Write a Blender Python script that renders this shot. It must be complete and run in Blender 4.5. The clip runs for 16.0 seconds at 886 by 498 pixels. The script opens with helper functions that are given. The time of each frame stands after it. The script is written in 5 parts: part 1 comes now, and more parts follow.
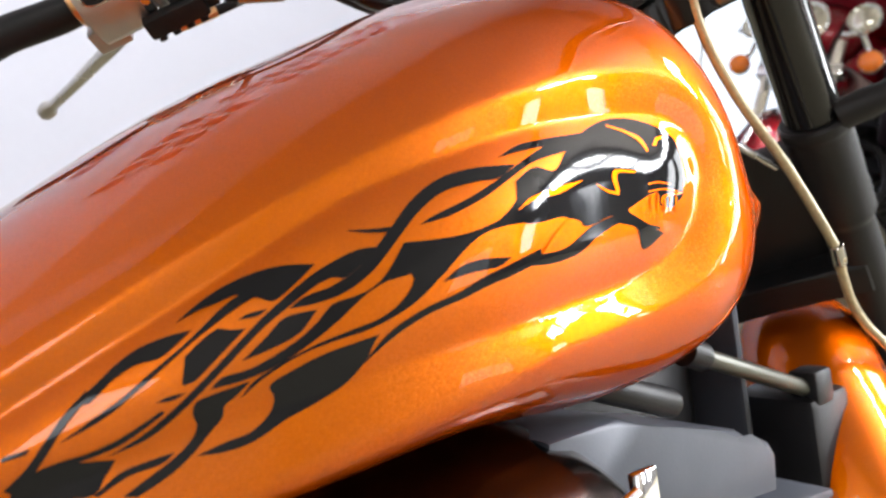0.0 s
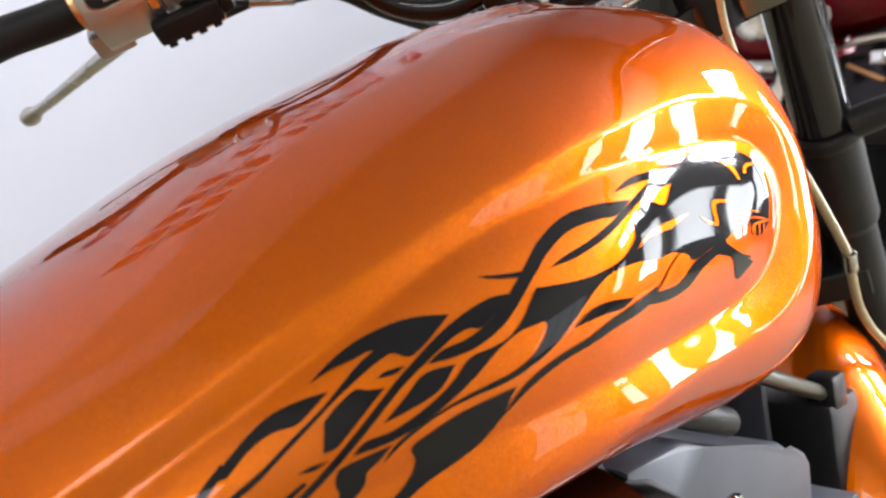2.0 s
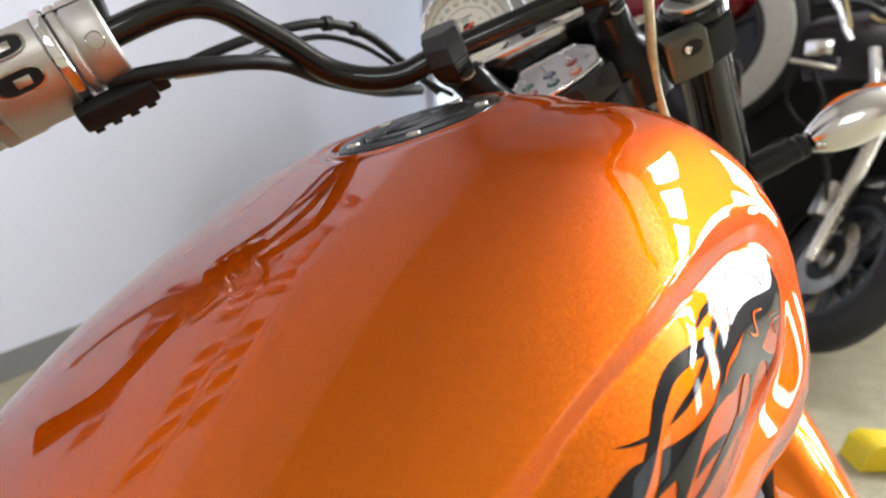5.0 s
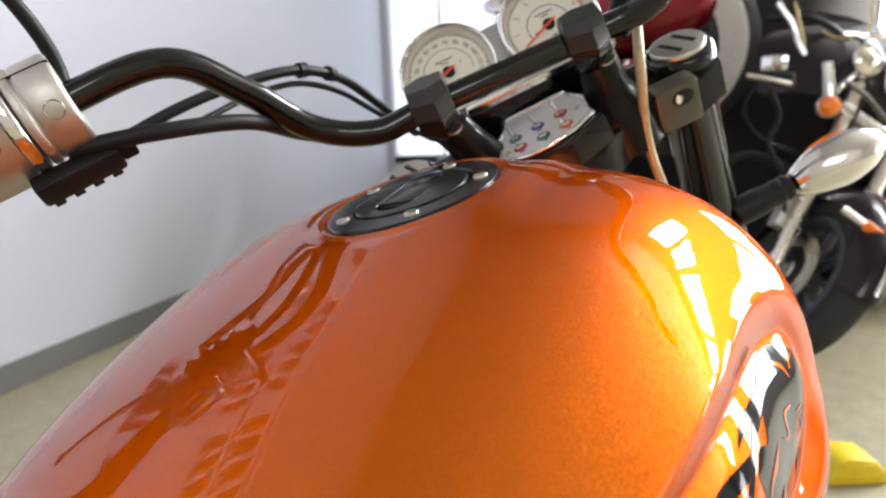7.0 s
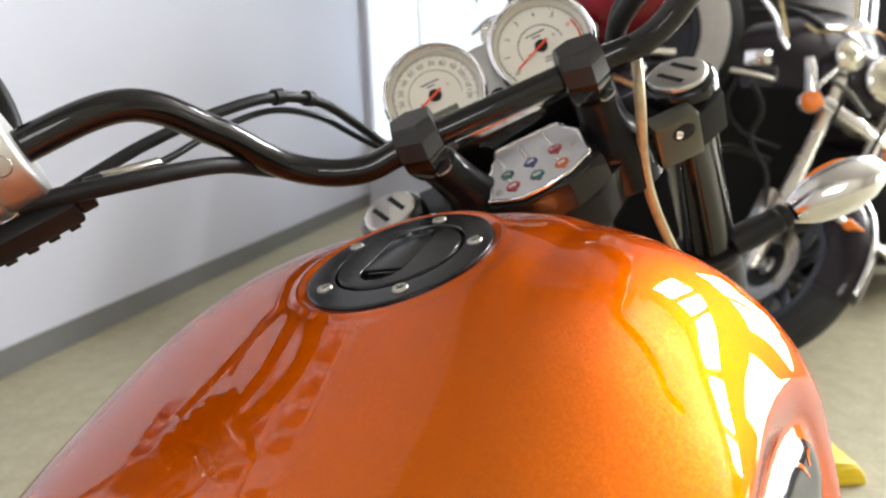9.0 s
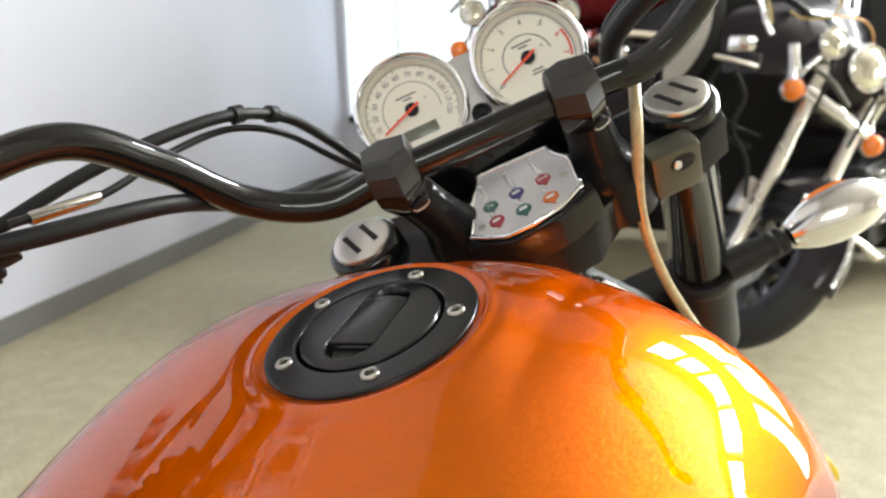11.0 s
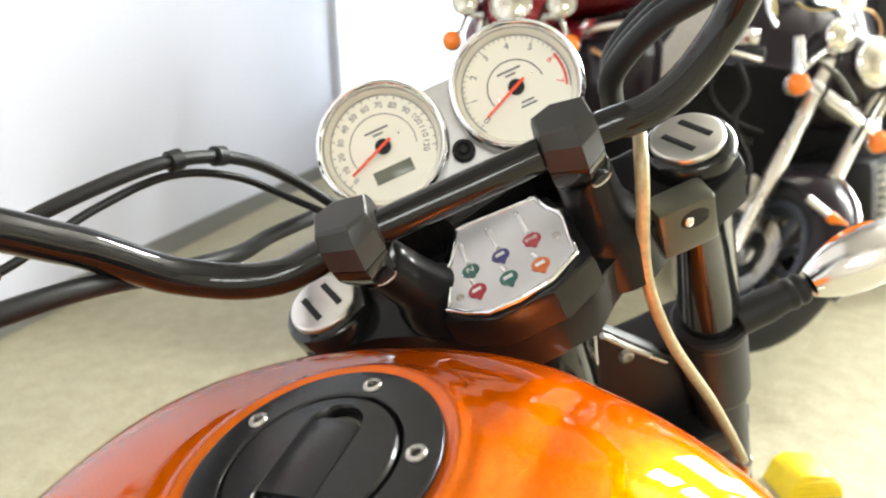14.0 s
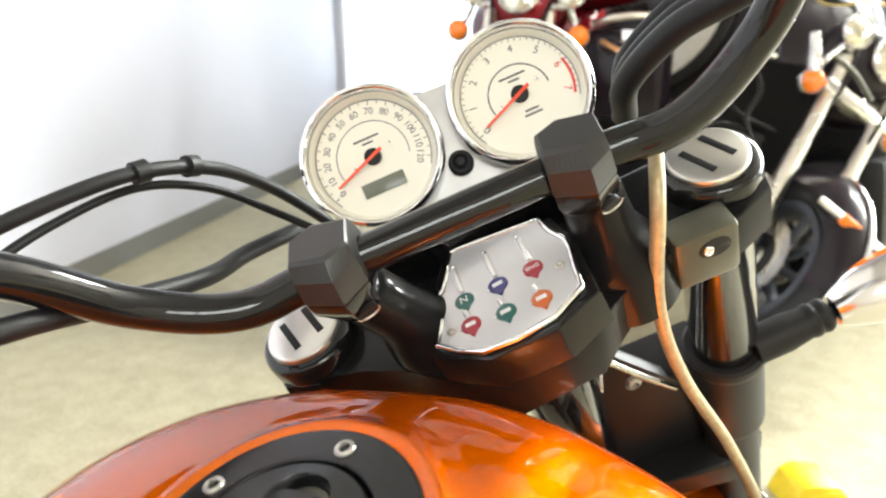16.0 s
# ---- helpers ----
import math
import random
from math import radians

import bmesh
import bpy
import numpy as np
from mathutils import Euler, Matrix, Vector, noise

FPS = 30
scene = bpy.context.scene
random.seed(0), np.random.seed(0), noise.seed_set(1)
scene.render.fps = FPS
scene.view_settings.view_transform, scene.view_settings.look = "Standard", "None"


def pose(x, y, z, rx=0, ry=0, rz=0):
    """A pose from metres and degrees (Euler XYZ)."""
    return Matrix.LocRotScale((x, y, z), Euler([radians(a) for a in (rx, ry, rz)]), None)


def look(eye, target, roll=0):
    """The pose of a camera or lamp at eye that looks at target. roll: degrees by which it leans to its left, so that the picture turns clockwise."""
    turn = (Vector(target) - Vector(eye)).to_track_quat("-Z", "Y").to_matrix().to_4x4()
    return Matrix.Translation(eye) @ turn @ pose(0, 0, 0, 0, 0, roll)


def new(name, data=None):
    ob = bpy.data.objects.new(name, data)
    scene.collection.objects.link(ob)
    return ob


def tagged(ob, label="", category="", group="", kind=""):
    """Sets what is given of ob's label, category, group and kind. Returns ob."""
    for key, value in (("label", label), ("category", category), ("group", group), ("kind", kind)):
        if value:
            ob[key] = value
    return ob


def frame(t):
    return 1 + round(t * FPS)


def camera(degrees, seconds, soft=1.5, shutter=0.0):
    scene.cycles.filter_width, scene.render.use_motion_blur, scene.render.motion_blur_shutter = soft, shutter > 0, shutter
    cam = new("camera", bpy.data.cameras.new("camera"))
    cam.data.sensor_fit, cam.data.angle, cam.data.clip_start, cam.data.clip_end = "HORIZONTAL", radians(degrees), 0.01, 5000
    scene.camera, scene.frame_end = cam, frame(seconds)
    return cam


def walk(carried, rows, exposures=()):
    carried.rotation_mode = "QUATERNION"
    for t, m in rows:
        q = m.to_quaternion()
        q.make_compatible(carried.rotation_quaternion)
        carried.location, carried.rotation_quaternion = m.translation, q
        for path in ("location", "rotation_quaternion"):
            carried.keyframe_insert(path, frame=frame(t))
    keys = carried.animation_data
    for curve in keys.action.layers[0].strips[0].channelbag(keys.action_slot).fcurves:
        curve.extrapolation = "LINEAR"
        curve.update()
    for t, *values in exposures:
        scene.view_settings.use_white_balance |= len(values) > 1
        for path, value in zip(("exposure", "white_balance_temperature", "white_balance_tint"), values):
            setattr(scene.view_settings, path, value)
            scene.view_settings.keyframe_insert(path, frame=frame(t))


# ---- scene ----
cam = camera(65.7, 16.0, 2.2)
cam.data.dof.use_dof = True
cam.data.dof.focus_distance = 0.43
cam.data.dof.aperture_fstop = 8.0
PATH = [
    (0, (0.309, -0.315, 0.734), (-1.267, 0.863, 0.379), -0.3),
    (0.5, (0.294, -0.326, 0.737), (-1.269, 0.867, 0.373), 0.1),
    (1, (0.279, -0.337, 0.742), (-1.256, 0.888, 0.369), 0.2),
    (1.5, (0.261, -0.351, 0.749), (-1.245, 0.91, 0.374), 0.0),
    (2, (0.242, -0.365, 0.755), (-1.228, 0.935, 0.37), -0.2),
    (2.5, (0.224, -0.377, 0.762), (-1.199, 0.968, 0.352), -0.6),
    (3, (0.204, -0.389, 0.774), (-1.175, 0.998, 0.356), -0.6),
    (3.5, (0.183, -0.404, 0.781), (-1.149, 1.034, 0.381), 0.3),
    (4, (0.164, -0.416, 0.793), (-1.103, 1.076, 0.383), 0.2),
    (4.5, (0.148, -0.424, 0.813), (-1.032, 1.133, 0.387), -0.6),
    (5, (0.135, -0.423, 0.831), (-0.984, 1.183, 0.418), -1.8),
    (7.5, (0.08, -0.393, 0.889), (-0.928, 1.285, 0.48), -2.1),
    (8, (0.072, -0.383, 0.901), (-0.926, 1.3, 0.486), -2.0),
    (8.5, (0.065, -0.373, 0.912), (-0.912, 1.314, 0.463), -1.9),
    (9, (0.058, -0.362, 0.927), (-0.899, 1.331, 0.458), -1.8),
    (11.5, (0.02, -0.287, 0.977), (-0.857, 1.421, 0.414), -1.0),
    (12, (0.015, -0.27, 0.988), (-0.858, 1.437, 0.422), -1.4),
    (12.5, (0.01, -0.253, 0.996), (-0.865, 1.454, 0.43), -1.6),
    (13, (0.006, -0.238, 0.998), (-0.873, 1.462, 0.419), -1.3),
    (13.5, (0.002, -0.223, 1.003), (-0.873, 1.474, 0.407), -1.1),
    (14, (-0.002, -0.21, 1.005), (-0.873, 1.487, 0.405), -0.8),
    (14.5, (-0.007, -0.195, 1.008), (-0.876, 1.5, 0.399), -0.3),
    (15, (-0.013, -0.182, 1.011), (-0.884, 1.509, 0.394), -0.2),
    (15.5, (-0.017, -0.171, 1.013), (-0.892, 1.517, 0.391), -0.0),
    (16, (-0.019, -0.159, 1.015), (-0.896, 1.523, 0.38), 0.1),
]
walk(cam, [(r[0], look(r[1], r[2], r[3])) for r in PATH], exposures=[(0, -1.34, 6450, 10), (3, -1.42, 6350, 10), (5, -1.42, 6500, 8), (9, -1.25, 6600, 6), (12.5, -0.82, 6700, 2), (16, -0.38, 6750, 2)])

# ---------------------------------------------------------------- light
world = bpy.data.worlds.new("daylight")
scene.world = world
world.use_nodes = True
wn = world.node_tree.nodes
sky = wn.new("ShaderNodeTexSky")
sky.sky_type = "NISHITA"
sky.sun_disc = False
sky.sun_elevation = radians(50)
sky.sun_rotation = radians(262)
wn["Background"].inputs[1].default_value = 0.12
world.node_tree.links.new(sky.outputs[0], wn["Background"].inputs[0])

sun = new("sun", bpy.data.lights.new("sun", "SUN"))
sun.data.energy = 3.0
sun.data.angle = radians(0.5)
sun.data.color = (1.0, 0.95, 0.86)
sun.matrix_world = look((-7, -1, 8.5), (0, 0, 0))


# ---------------------------------------------------------------- materials
def mat(name, base, rough=0.5, metal=0.0, coat=0.0, var=0.12, scale=40.0, bump=0.0, bscale=300.0, rvar=0.1, spec=0.5, second=None, scale2=3.0):
    """A Principled surface with colour and gloss that vary at two scales, and fine relief."""
    m = bpy.data.materials.new(name)
    m.use_nodes = True
    nt = m.node_tree
    n, lk = nt.nodes, nt.links
    b = n["Principled BSDF"]
    b.inputs["Metallic"].default_value = metal
    b.inputs["Coat Weight"].default_value = coat
    b.inputs["Coat Roughness"].default_value = 0.02
    b.inputs["Specular IOR Level"].default_value = spec
    tc = n.new("ShaderNodeTexCoord")
    fine = n.new("ShaderNodeTexNoise")
    fine.inputs["Scale"].default_value = scale
    fine.inputs["Detail"].default_value = 6
    lk.new(tc.outputs["Object"], fine.inputs["Vector"])
    coarse = n.new("ShaderNodeTexNoise")
    coarse.inputs["Scale"].default_value = scale2
    coarse.inputs["Detail"].default_value = 4
    lk.new(tc.outputs["Object"], coarse.inputs["Vector"])
    add = n.new("ShaderNodeMath")
    add.operation = "ADD"
    lk.new(fine.outputs["Fac"], add.inputs[0])
    lk.new(coarse.outputs["Fac"], add.inputs[1])
    ramp = n.new("ShaderNodeMapRange")
    ramp.inputs["From Min"].default_value = 0.6
    ramp.inputs["From Max"].default_value = 1.4
    lk.new(add.outputs[0], ramp.inputs["Value"])
    mix = n.new("ShaderNodeMix")
    mix.data_type = "RGBA"
    lo = second if second else tuple(c * (1 - var) for c in base)
    hi = base if second else tuple(min(1, c * (1 + var)) for c in base)
    mix.inputs["A"].default_value = (*lo, 1)
    mix.inputs["B"].default_value = (*hi, 1)
    lk.new(ramp.outputs["Result"], mix.inputs["Factor"])
    lk.new(mix.outputs["Result"], b.inputs["Base Color"])
    rr = n.new("ShaderNodeMapRange")
    rr.inputs["From Min"].default_value = 0.3
    rr.inputs["From Max"].default_value = 0.7
    rr.inputs["To Min"].default_value = max(0.0, rough * (1 - rvar))
    rr.inputs["To Max"].default_value = min(1.0, rough * (1 + rvar))
    lk.new(coarse.outputs["Fac"], rr.inputs["Value"])
    lk.new(rr.outputs["Result"], b.inputs["Roughness"])
    if bump:
        bn = n.new("ShaderNodeTexNoise")
        bn.inputs["Scale"].default_value = bscale
        bn.inputs["Detail"].default_value = 5
        lk.new(tc.outputs["Object"], bn.inputs["Vector"])
        bu = n.new("ShaderNodeBump")
        bu.inputs["Strength"].default_value = bump
        bu.inputs["Distance"].default_value = 0.002
        lk.new(bn.outputs["Fac"], bu.inputs["Height"])
        lk.new(bu.outputs["Normal"], b.inputs["Normal"])
    return m


def flake_paint(name, base, dark, tint):
    """Candy paint: metal flake under a deep tinted clear lacquer."""
    m = mat(name, base, 0.44, 0.92, 1.0, second=dark, scale=700.0, scale2=2.0, rvar=0.05, spec=0.0)
    p = m.node_tree.nodes["Principled BSDF"]
    p.inputs["Coat IOR"].default_value = 1.4
    p.inputs["Coat Tint"].default_value = (*tint, 1)
    p.inputs["Coat Roughness"].default_value = 0.012
    p.inputs["Specular Tint"].default_value = (0.1, 0.05, 0.02, 1)
    nt = m.node_tree
    n, lk = nt.nodes, nt.links
    tc = n.new("ShaderNodeTexCoord")
    cells = n.new("ShaderNodeTexVoronoi")
    cells.inputs["Scale"].default_value = 950
    lk.new(tc.outputs["Object"], cells.inputs["Vector"])
    sub = n.new("ShaderNodeVectorMath")
    sub.operation = "SUBTRACT"
    sub.inputs[1].default_value = (0.5, 0.5, 0.5)
    lk.new(cells.outputs["Color"], sub.inputs[0])
    sc = n.new("ShaderNodeVectorMath")
    sc.operation = "SCALE"
    sc.inputs["Scale"].default_value = 0.15
    lk.new(sub.outputs[0], sc.inputs[0])
    geo = n.new("ShaderNodeNewGeometry")
    ad = n.new("ShaderNodeVectorMath")
    lk.new(geo.outputs["Normal"], ad.inputs[0])
    lk.new(sc.outputs[0], ad.inputs[1])
    nz = n.new("ShaderNodeVectorMath")
    nz.operation = "NORMALIZE"
    lk.new(ad.outputs[0], nz.inputs[0])
    lk.new(nz.outputs[0], n["Principled BSDF"].inputs["Normal"])
    lk.new(geo.outputs["Normal"], n["Principled BSDF"].inputs["Coat Normal"])
    return m


def glowing(name, color, strength):
    m = mat(name, color, 0.4)
    b = m.node_tree.nodes["Principled BSDF"]
    b.inputs["Emission Color"].default_value = (*color, 1)
    b.inputs["Emission Strength"].default_value = strength
    return m


def glass(name, tint=(1, 1, 1), rough=0.0):
    m = mat(name, tint, rough, var=0.0)
    b = m.node_tree.nodes["Principled BSDF"]
    b.inputs["Transmission Weight"].default_value = 1.0
    b.inputs["IOR"].default_value = 1.45
    return m


ORANGE = flake_paint("candy_orange", (0.76, 0.56, 0.15), (0.65, 0.45, 0.1), (0.94, 0.29, 0.002))
MAROON = flake_paint("candy_maroon", (0.5, 0.2, 0.25), (0.36, 0.14, 0.18), (0.44, 0.03, 0.06))
DECAL = mat("black_vinyl", (0.008, 0.008, 0.009), 0.3, coat=1.0, spec=0.0)
DECAL.node_tree.nodes["Principled BSDF"].inputs["Coat IOR"].default_value = 1.32
DECAL.node_tree.nodes["Principled BSDF"].inputs["Coat Roughness"].default_value = 0.06
BLACK = mat("black_gloss_paint", (0.008, 0.008, 0.0085), 0.2, coat=1.0, rvar=0.3, spec=0.05)
BLACK.node_tree.nodes["Principled BSDF"].inputs["Coat IOR"].default_value = 1.42
RISERBLACK = mat("black_semi_gloss", (0.008, 0.008, 0.0085), 0.36, coat=0.22, rvar=0.2, spec=0.05)
CAPBLACK = mat("black_anodised_cap", (0.007, 0.007, 0.0075), 0.22, spec=0.34, rvar=0.35, bump=0.03, bscale=900)
CLAMPBLACK = mat("black_satin_clamp", (0.022, 0.022, 0.023), 0.34, spec=0.5, bump=0.06, bscale=1100)
SATIN = mat("black_satin_metal", (0.009, 0.009, 0.01), 0.4, 0.0, bump=0.08, bscale=900, spec=0.25)
RUBBER = mat("black_rubber", (0.011, 0.011, 0.012), 0.5, bump=0.12, bscale=500, spec=0.25)
SATINCHROME = mat("soft_chrome", (0.78, 0.77, 0.76), 0.17, 1.0, var=0.04, rvar=0.3)
POLISHED = mat("polished_alloy", (0.8, 0.77, 0.7), 0.3, 1.0, var=0.05, rvar=0.3)
CHROME = mat("chrome", (0.82, 0.82, 0.83), 0.06, 1.0, var=0.04, rvar=0.6)
BRUSHED = mat("brushed_aluminium", (0.6, 0.58, 0.55), 0.3, 1.0, bump=0.1, bscale=700)
GREYCAST = mat("grey_cast_alloy", (0.06, 0.067, 0.085), 0.48, 0.2, bump=0.06, bscale=350)
SATINALLOY = mat("satin_alloy", (0.62, 0.6, 0.57), 0.46, 1.0, bump=0.15, bscale=600)
CAPALLOY = mat("satin_cap_alloy", (0.62, 0.61, 0.58), 0.34, 1.0, var=0.08, rvar=0.25)
BOSS = mat("olive_black_satin", (0.09, 0.09, 0.07), 0.33, 0.5, bump=0.04, bscale=900)
STEEL = mat("plain_steel", (0.5, 0.48, 0.44), 0.28, 1.0, rvar=0.4)
BRASS = mat("warm_brass", (0.75, 0.42, 0.2), 0.3, 1.0)
BRAID = mat("clear_sleeved_hose", (0.4, 0.33, 0.19), 0.4, 0.3, coat=0.4, scale=200, var=0.3, scale2=14.0)
DIAL = mat("cream_dial", (0.78, 0.755, 0.66), 0.5, var=0.02)
INK = mat("grey_dial_ink", (0.1, 0.1, 0.11), 0.6)
REDINK = mat("red_dial_ink", (0.65, 0.06, 0.05), 0.5)
NEEDLE = mat("orange_red_needle", (0.85, 0.08, 0.03), 0.4)
LCD = mat("lcd_grey_green", (0.13, 0.14, 0.11), 0.25)
SILVERPLATE = mat("silver_satin_plate", (0.6, 0.6, 0.62), 0.34, 0.35, rvar=0.2, var=0.05)
STEM = mat("bright_stem", (0.85, 0.85, 0.85), 0.25, 0.5)
LAMPRED = mat("lamp_red", (0.3, 0.015, 0.03), 0.3)
LAMPGREEN = mat("lamp_green", (0.012, 0.1, 0.085), 0.3)
LAMPBLUE = mat("lamp_blue", (0.04, 0.04, 0.16), 0.3)
LAMPAMBER = mat("lamp_amber", (0.5, 0.12, 0.03), 0.3)
AMBER = mat("amber_lens", (0.85, 0.2, 0.01), 0.18, coat=0.6)
WHITEBAR = mat("white_print", (0.75, 0.75, 0.75), 0.5)
WALLPAINT = mat("white_wall_paint", (0.54, 0.55, 0.63), 0.7, var=0.02, bump=0.1, bscale=150, scale2=1.2)
BASEGREY = mat("grey_vinyl_base", (0.15, 0.15, 0.145), 0.45, var=0.08)
FLOORMAT = mat("speckled_vinyl_floor", (0.4, 0.365, 0.26), 0.5, spec=0.3, second=(0.25, 0.225, 0.15), scale=75.0, scale2=16.0, bump=0.04, bscale=60)
SHADEDWALL = mat("upper_wall_shade_grey", (0.33, 0.31, 0.305), 0.7, var=0.04, bump=0.1, bscale=150, scale2=1.2)
BROWNWALL = mat("unseen_wall_brown_grey", (0.21, 0.185, 0.155), 0.7, var=0.04, bump=0.1, bscale=150, scale2=1.2)
CEILING = mat("ceiling_tile", (0.3, 0.275, 0.25), 0.8, bump=0.3, bscale=120)
WHITEGLOSS = mat("white_gloss_enamel", (0.8, 0.81, 0.84), 0.12, coat=0.6, var=0.02)
TYRE = mat("tyre_rubber", (0.02, 0.02, 0.021), 0.7, bump=0.2, bscale=200)
WHITEWALL = mat("whitewall_rubber", (0.72, 0.71, 0.68), 0.5)
DARKPAINT = mat("black_violet_paint", (0.012, 0.008, 0.012), 0.3, coat=0.45, spec=0.1)
YELLOW = mat("yellow_plastic", (0.8, 0.6, 0.02), 0.4)
CLEAR = glass("clear_glass")


# ---------------------------------------------------------------- mesh helpers
def part(name, bm, material, parent=None, label="", m=None, smooth=True):
    me = bpy.data.meshes.new(name)
    bmesh.ops.recalc_face_normals(bm, faces=bm.faces)
    bm.to_mesh(me)
    bm.free()
    if smooth:
        for f in me.polygons:
            f.use_smooth = True
        me.set_sharp_from_angle(angle=radians(38))
    me.materials.append(material)
    ob = new(name, me)
    if parent:
        ob.parent = parent
    if m is not None:
        ob.matrix_local = m
    if label:
        tagged(ob, label)
    return ob


def thing(name, m, label, category, group="", kind=""):
    ob = new(name)
    ob.matrix_world = m
    return tagged(ob, label, category, group, kind)


def box(lo, hi, bevel=0.0, m=None, segs=2):
    bm = bmesh.new()
    bmesh.ops.create_cube(bm, size=1)
    for v in bm.verts:
        v.co = Vector([lo[i] + (v.co[i] + 0.5) * (hi[i] - lo[i]) for i in range(3)])
    if bevel:
        bmesh.ops.bevel(bm, geom=bm.edges, offset=bevel, segments=segs, affect="EDGES", profile=0.5)
    if m is not None:
        bmesh.ops.transform(bm, matrix=m, verts=bm.verts)
    return bm


def lathe(profile, segs=48, m=None, sx=1.0, sy=1.0):
    """A turned body about z from (radius, height) pairs."""
    bm = bmesh.new()
    rings = []
    for r, z in profile:
        if r < 1e-6:
            rings.append([bm.verts.new((0, 0, z))])
        else:
            rings.append([bm.verts.new((r * math.cos(2 * math.pi * i / segs) * sx, r * math.sin(2 * math.pi * i / segs) * sy, z)) for i in range(segs)])
    for a, b in zip(rings, rings[1:]):
        for i in range(segs):
            j = (i + 1) % segs
            q = [a[i % len(a)], a[j % len(a)], b[j % len(b)], b[i % len(b)]]
            q = list(dict.fromkeys(q))
            if len(q) > 2:
                bm.faces.new(q)
    closed = math.dist(profile[0], profile[-1]) < 1e-6
    for ring in () if closed else (rings[0], rings[-1]):
        if len(ring) > 1:
            bm.faces.new(ring)
    if closed:
        bmesh.ops.remove_doubles(bm, verts=rings[0] + rings[-1], dist=1e-6)
    if m is not None:
        bmesh.ops.transform(bm, matrix=m, verts=bm.verts)
    return bm


def turned(profile, bevel=0.0015):
    """Rounds the corners of a profile a little."""
    out = []
    for i, (r, z) in enumerate(profile):
        if i in (0, len(profile) - 1) or r < 1e-6:
            out.append((r, z))
            continue
        for k in (-1, 1):
            r2, z2 = profile[i + k]
            d = math.hypot(r2 - r, z2 - z)
            f = min(0.4, bevel / d) if d else 0
            out.append((r + (r2 - r) * f, z + (z2 - z) * f))
    return out


def curve_points(ctrl, n=10):
    c = [Vector(p) for p in ctrl]
    q = [2 * c[0] - c[1], *c, 2 * c[-1] - c[-2]]
    out = []
    for i in range(1, len(q) - 2):
        a, b, d, e = q[i - 1:i + 3]
        for k in range(n):
            s = k / n
            out.append(0.5 * (2 * b + (d - a) * s + (2 * a - 5 * b + 4 * d - e) * s * s + (3 * b - a - 3 * d + e) * s ** 3))
    out.append(c[-1])
    return out


def sweep(points, radius, segs=20, cap=True):
    """A tube along points; radius is a number or a function of 0..1."""
    bm = bmesh.new()
    pts = [Vector(p) for p in points]
    up = Vector((0, 0, 1))
    rings = []
    n = len(pts)
    d0 = (pts[1] - pts[0]).normalized()
    side = d0.cross(up)
    if side.length < 0.1:
        side = d0.cross(Vector((0, 1, 0)))
    side.normalize()
    for i, p in enumerate(pts):
        d = (pts[min(i + 1, n - 1)] - pts[max(i - 1, 0)]).normalized()
        side = (side - d * side.dot(d)).normalized()
        other = d.cross(side)
        r = radius(i / (n - 1)) if callable(radius) else radius
        rings.append([bm.verts.new(p + (side * math.cos(2 * math.pi * k / segs) + other * math.sin(2 * math.pi * k / segs)) * r) for k in range(segs)])
    for a, b in zip(rings, rings[1:]):
        for k in range(segs):
            bm.faces.new((a[k], a[(k + 1) % segs], b[(k + 1) % segs], b[k]))
    if cap:
        bm.faces.new(rings[0])
        bm.faces.new(rings[-1])
    return bm


def rod(a, b, r, segs=24, r2=None):
    a, b = Vector(a), Vector(b)
    k = r if r2 is None else r2
    return sweep([a + (b - a) * t for t in (0, 0.02, 0.5, 0.98, 1)], lambda t: (r + (k - r) * t) * (0.93 if t in (0.0, 1.0) else 1), segs)


def slab(outline, z0, z1, bevel=0.0, m=None):
    """A plate of an outline in x, y from z0 to z1."""
    bm = bmesh.new()
    lo = [bm.verts.new((x, y, z0)) for x, y in outline]
    hi = [bm.verts.new((x, y, z1)) for x, y in outline]
    n = len(outline)
    bm.faces.new(lo)
    top = bm.faces.new(hi)
    for i in range(n):
        bm.faces.new((lo[i], lo[(i + 1) % n], hi[(i + 1) % n], hi[i]))
    if bevel:
        bmesh.ops.bevel(bm, geom=list(top.edges), offset=bevel, segments=2, affect="EDGES", profile=0.5)
    if m is not None:
        bmesh.ops.transform(bm, matrix=m, verts=bm.verts)
    return bm


def ball(r, m=None, segs=28, sx=1.0, sy=1.0, sz=1.0):
    bm = lathe([(r * math.sin(a), -r * math.cos(a)) for a in np.linspace(0, math.pi, 18)], segs)
    bmesh.ops.scale(bm, vec=(sx, sy, sz), verts=bm.verts)
    if m is not None:
        bmesh.ops.transform(bm, matrix=m, verts=bm.verts)
    return bm


def frame_at(origin, z, x=None):
    """A matrix at origin whose z axis points along z."""
    z = Vector(z).normalized()
    x = Vector(x) if x is not None else (Vector((1, 0, 0)) if abs(z.x) < 0.9 else Vector((0, 1, 0)))
    x = (x - z * x.dot(z)).normalized()
    y = z.cross(x)
    return Matrix(((x.x, y.x, z.x, origin[0]), (x.y, y.y, z.y, origin[1]), (x.z, y.z, z.z, origin[2]), (0, 0, 0, 1)))


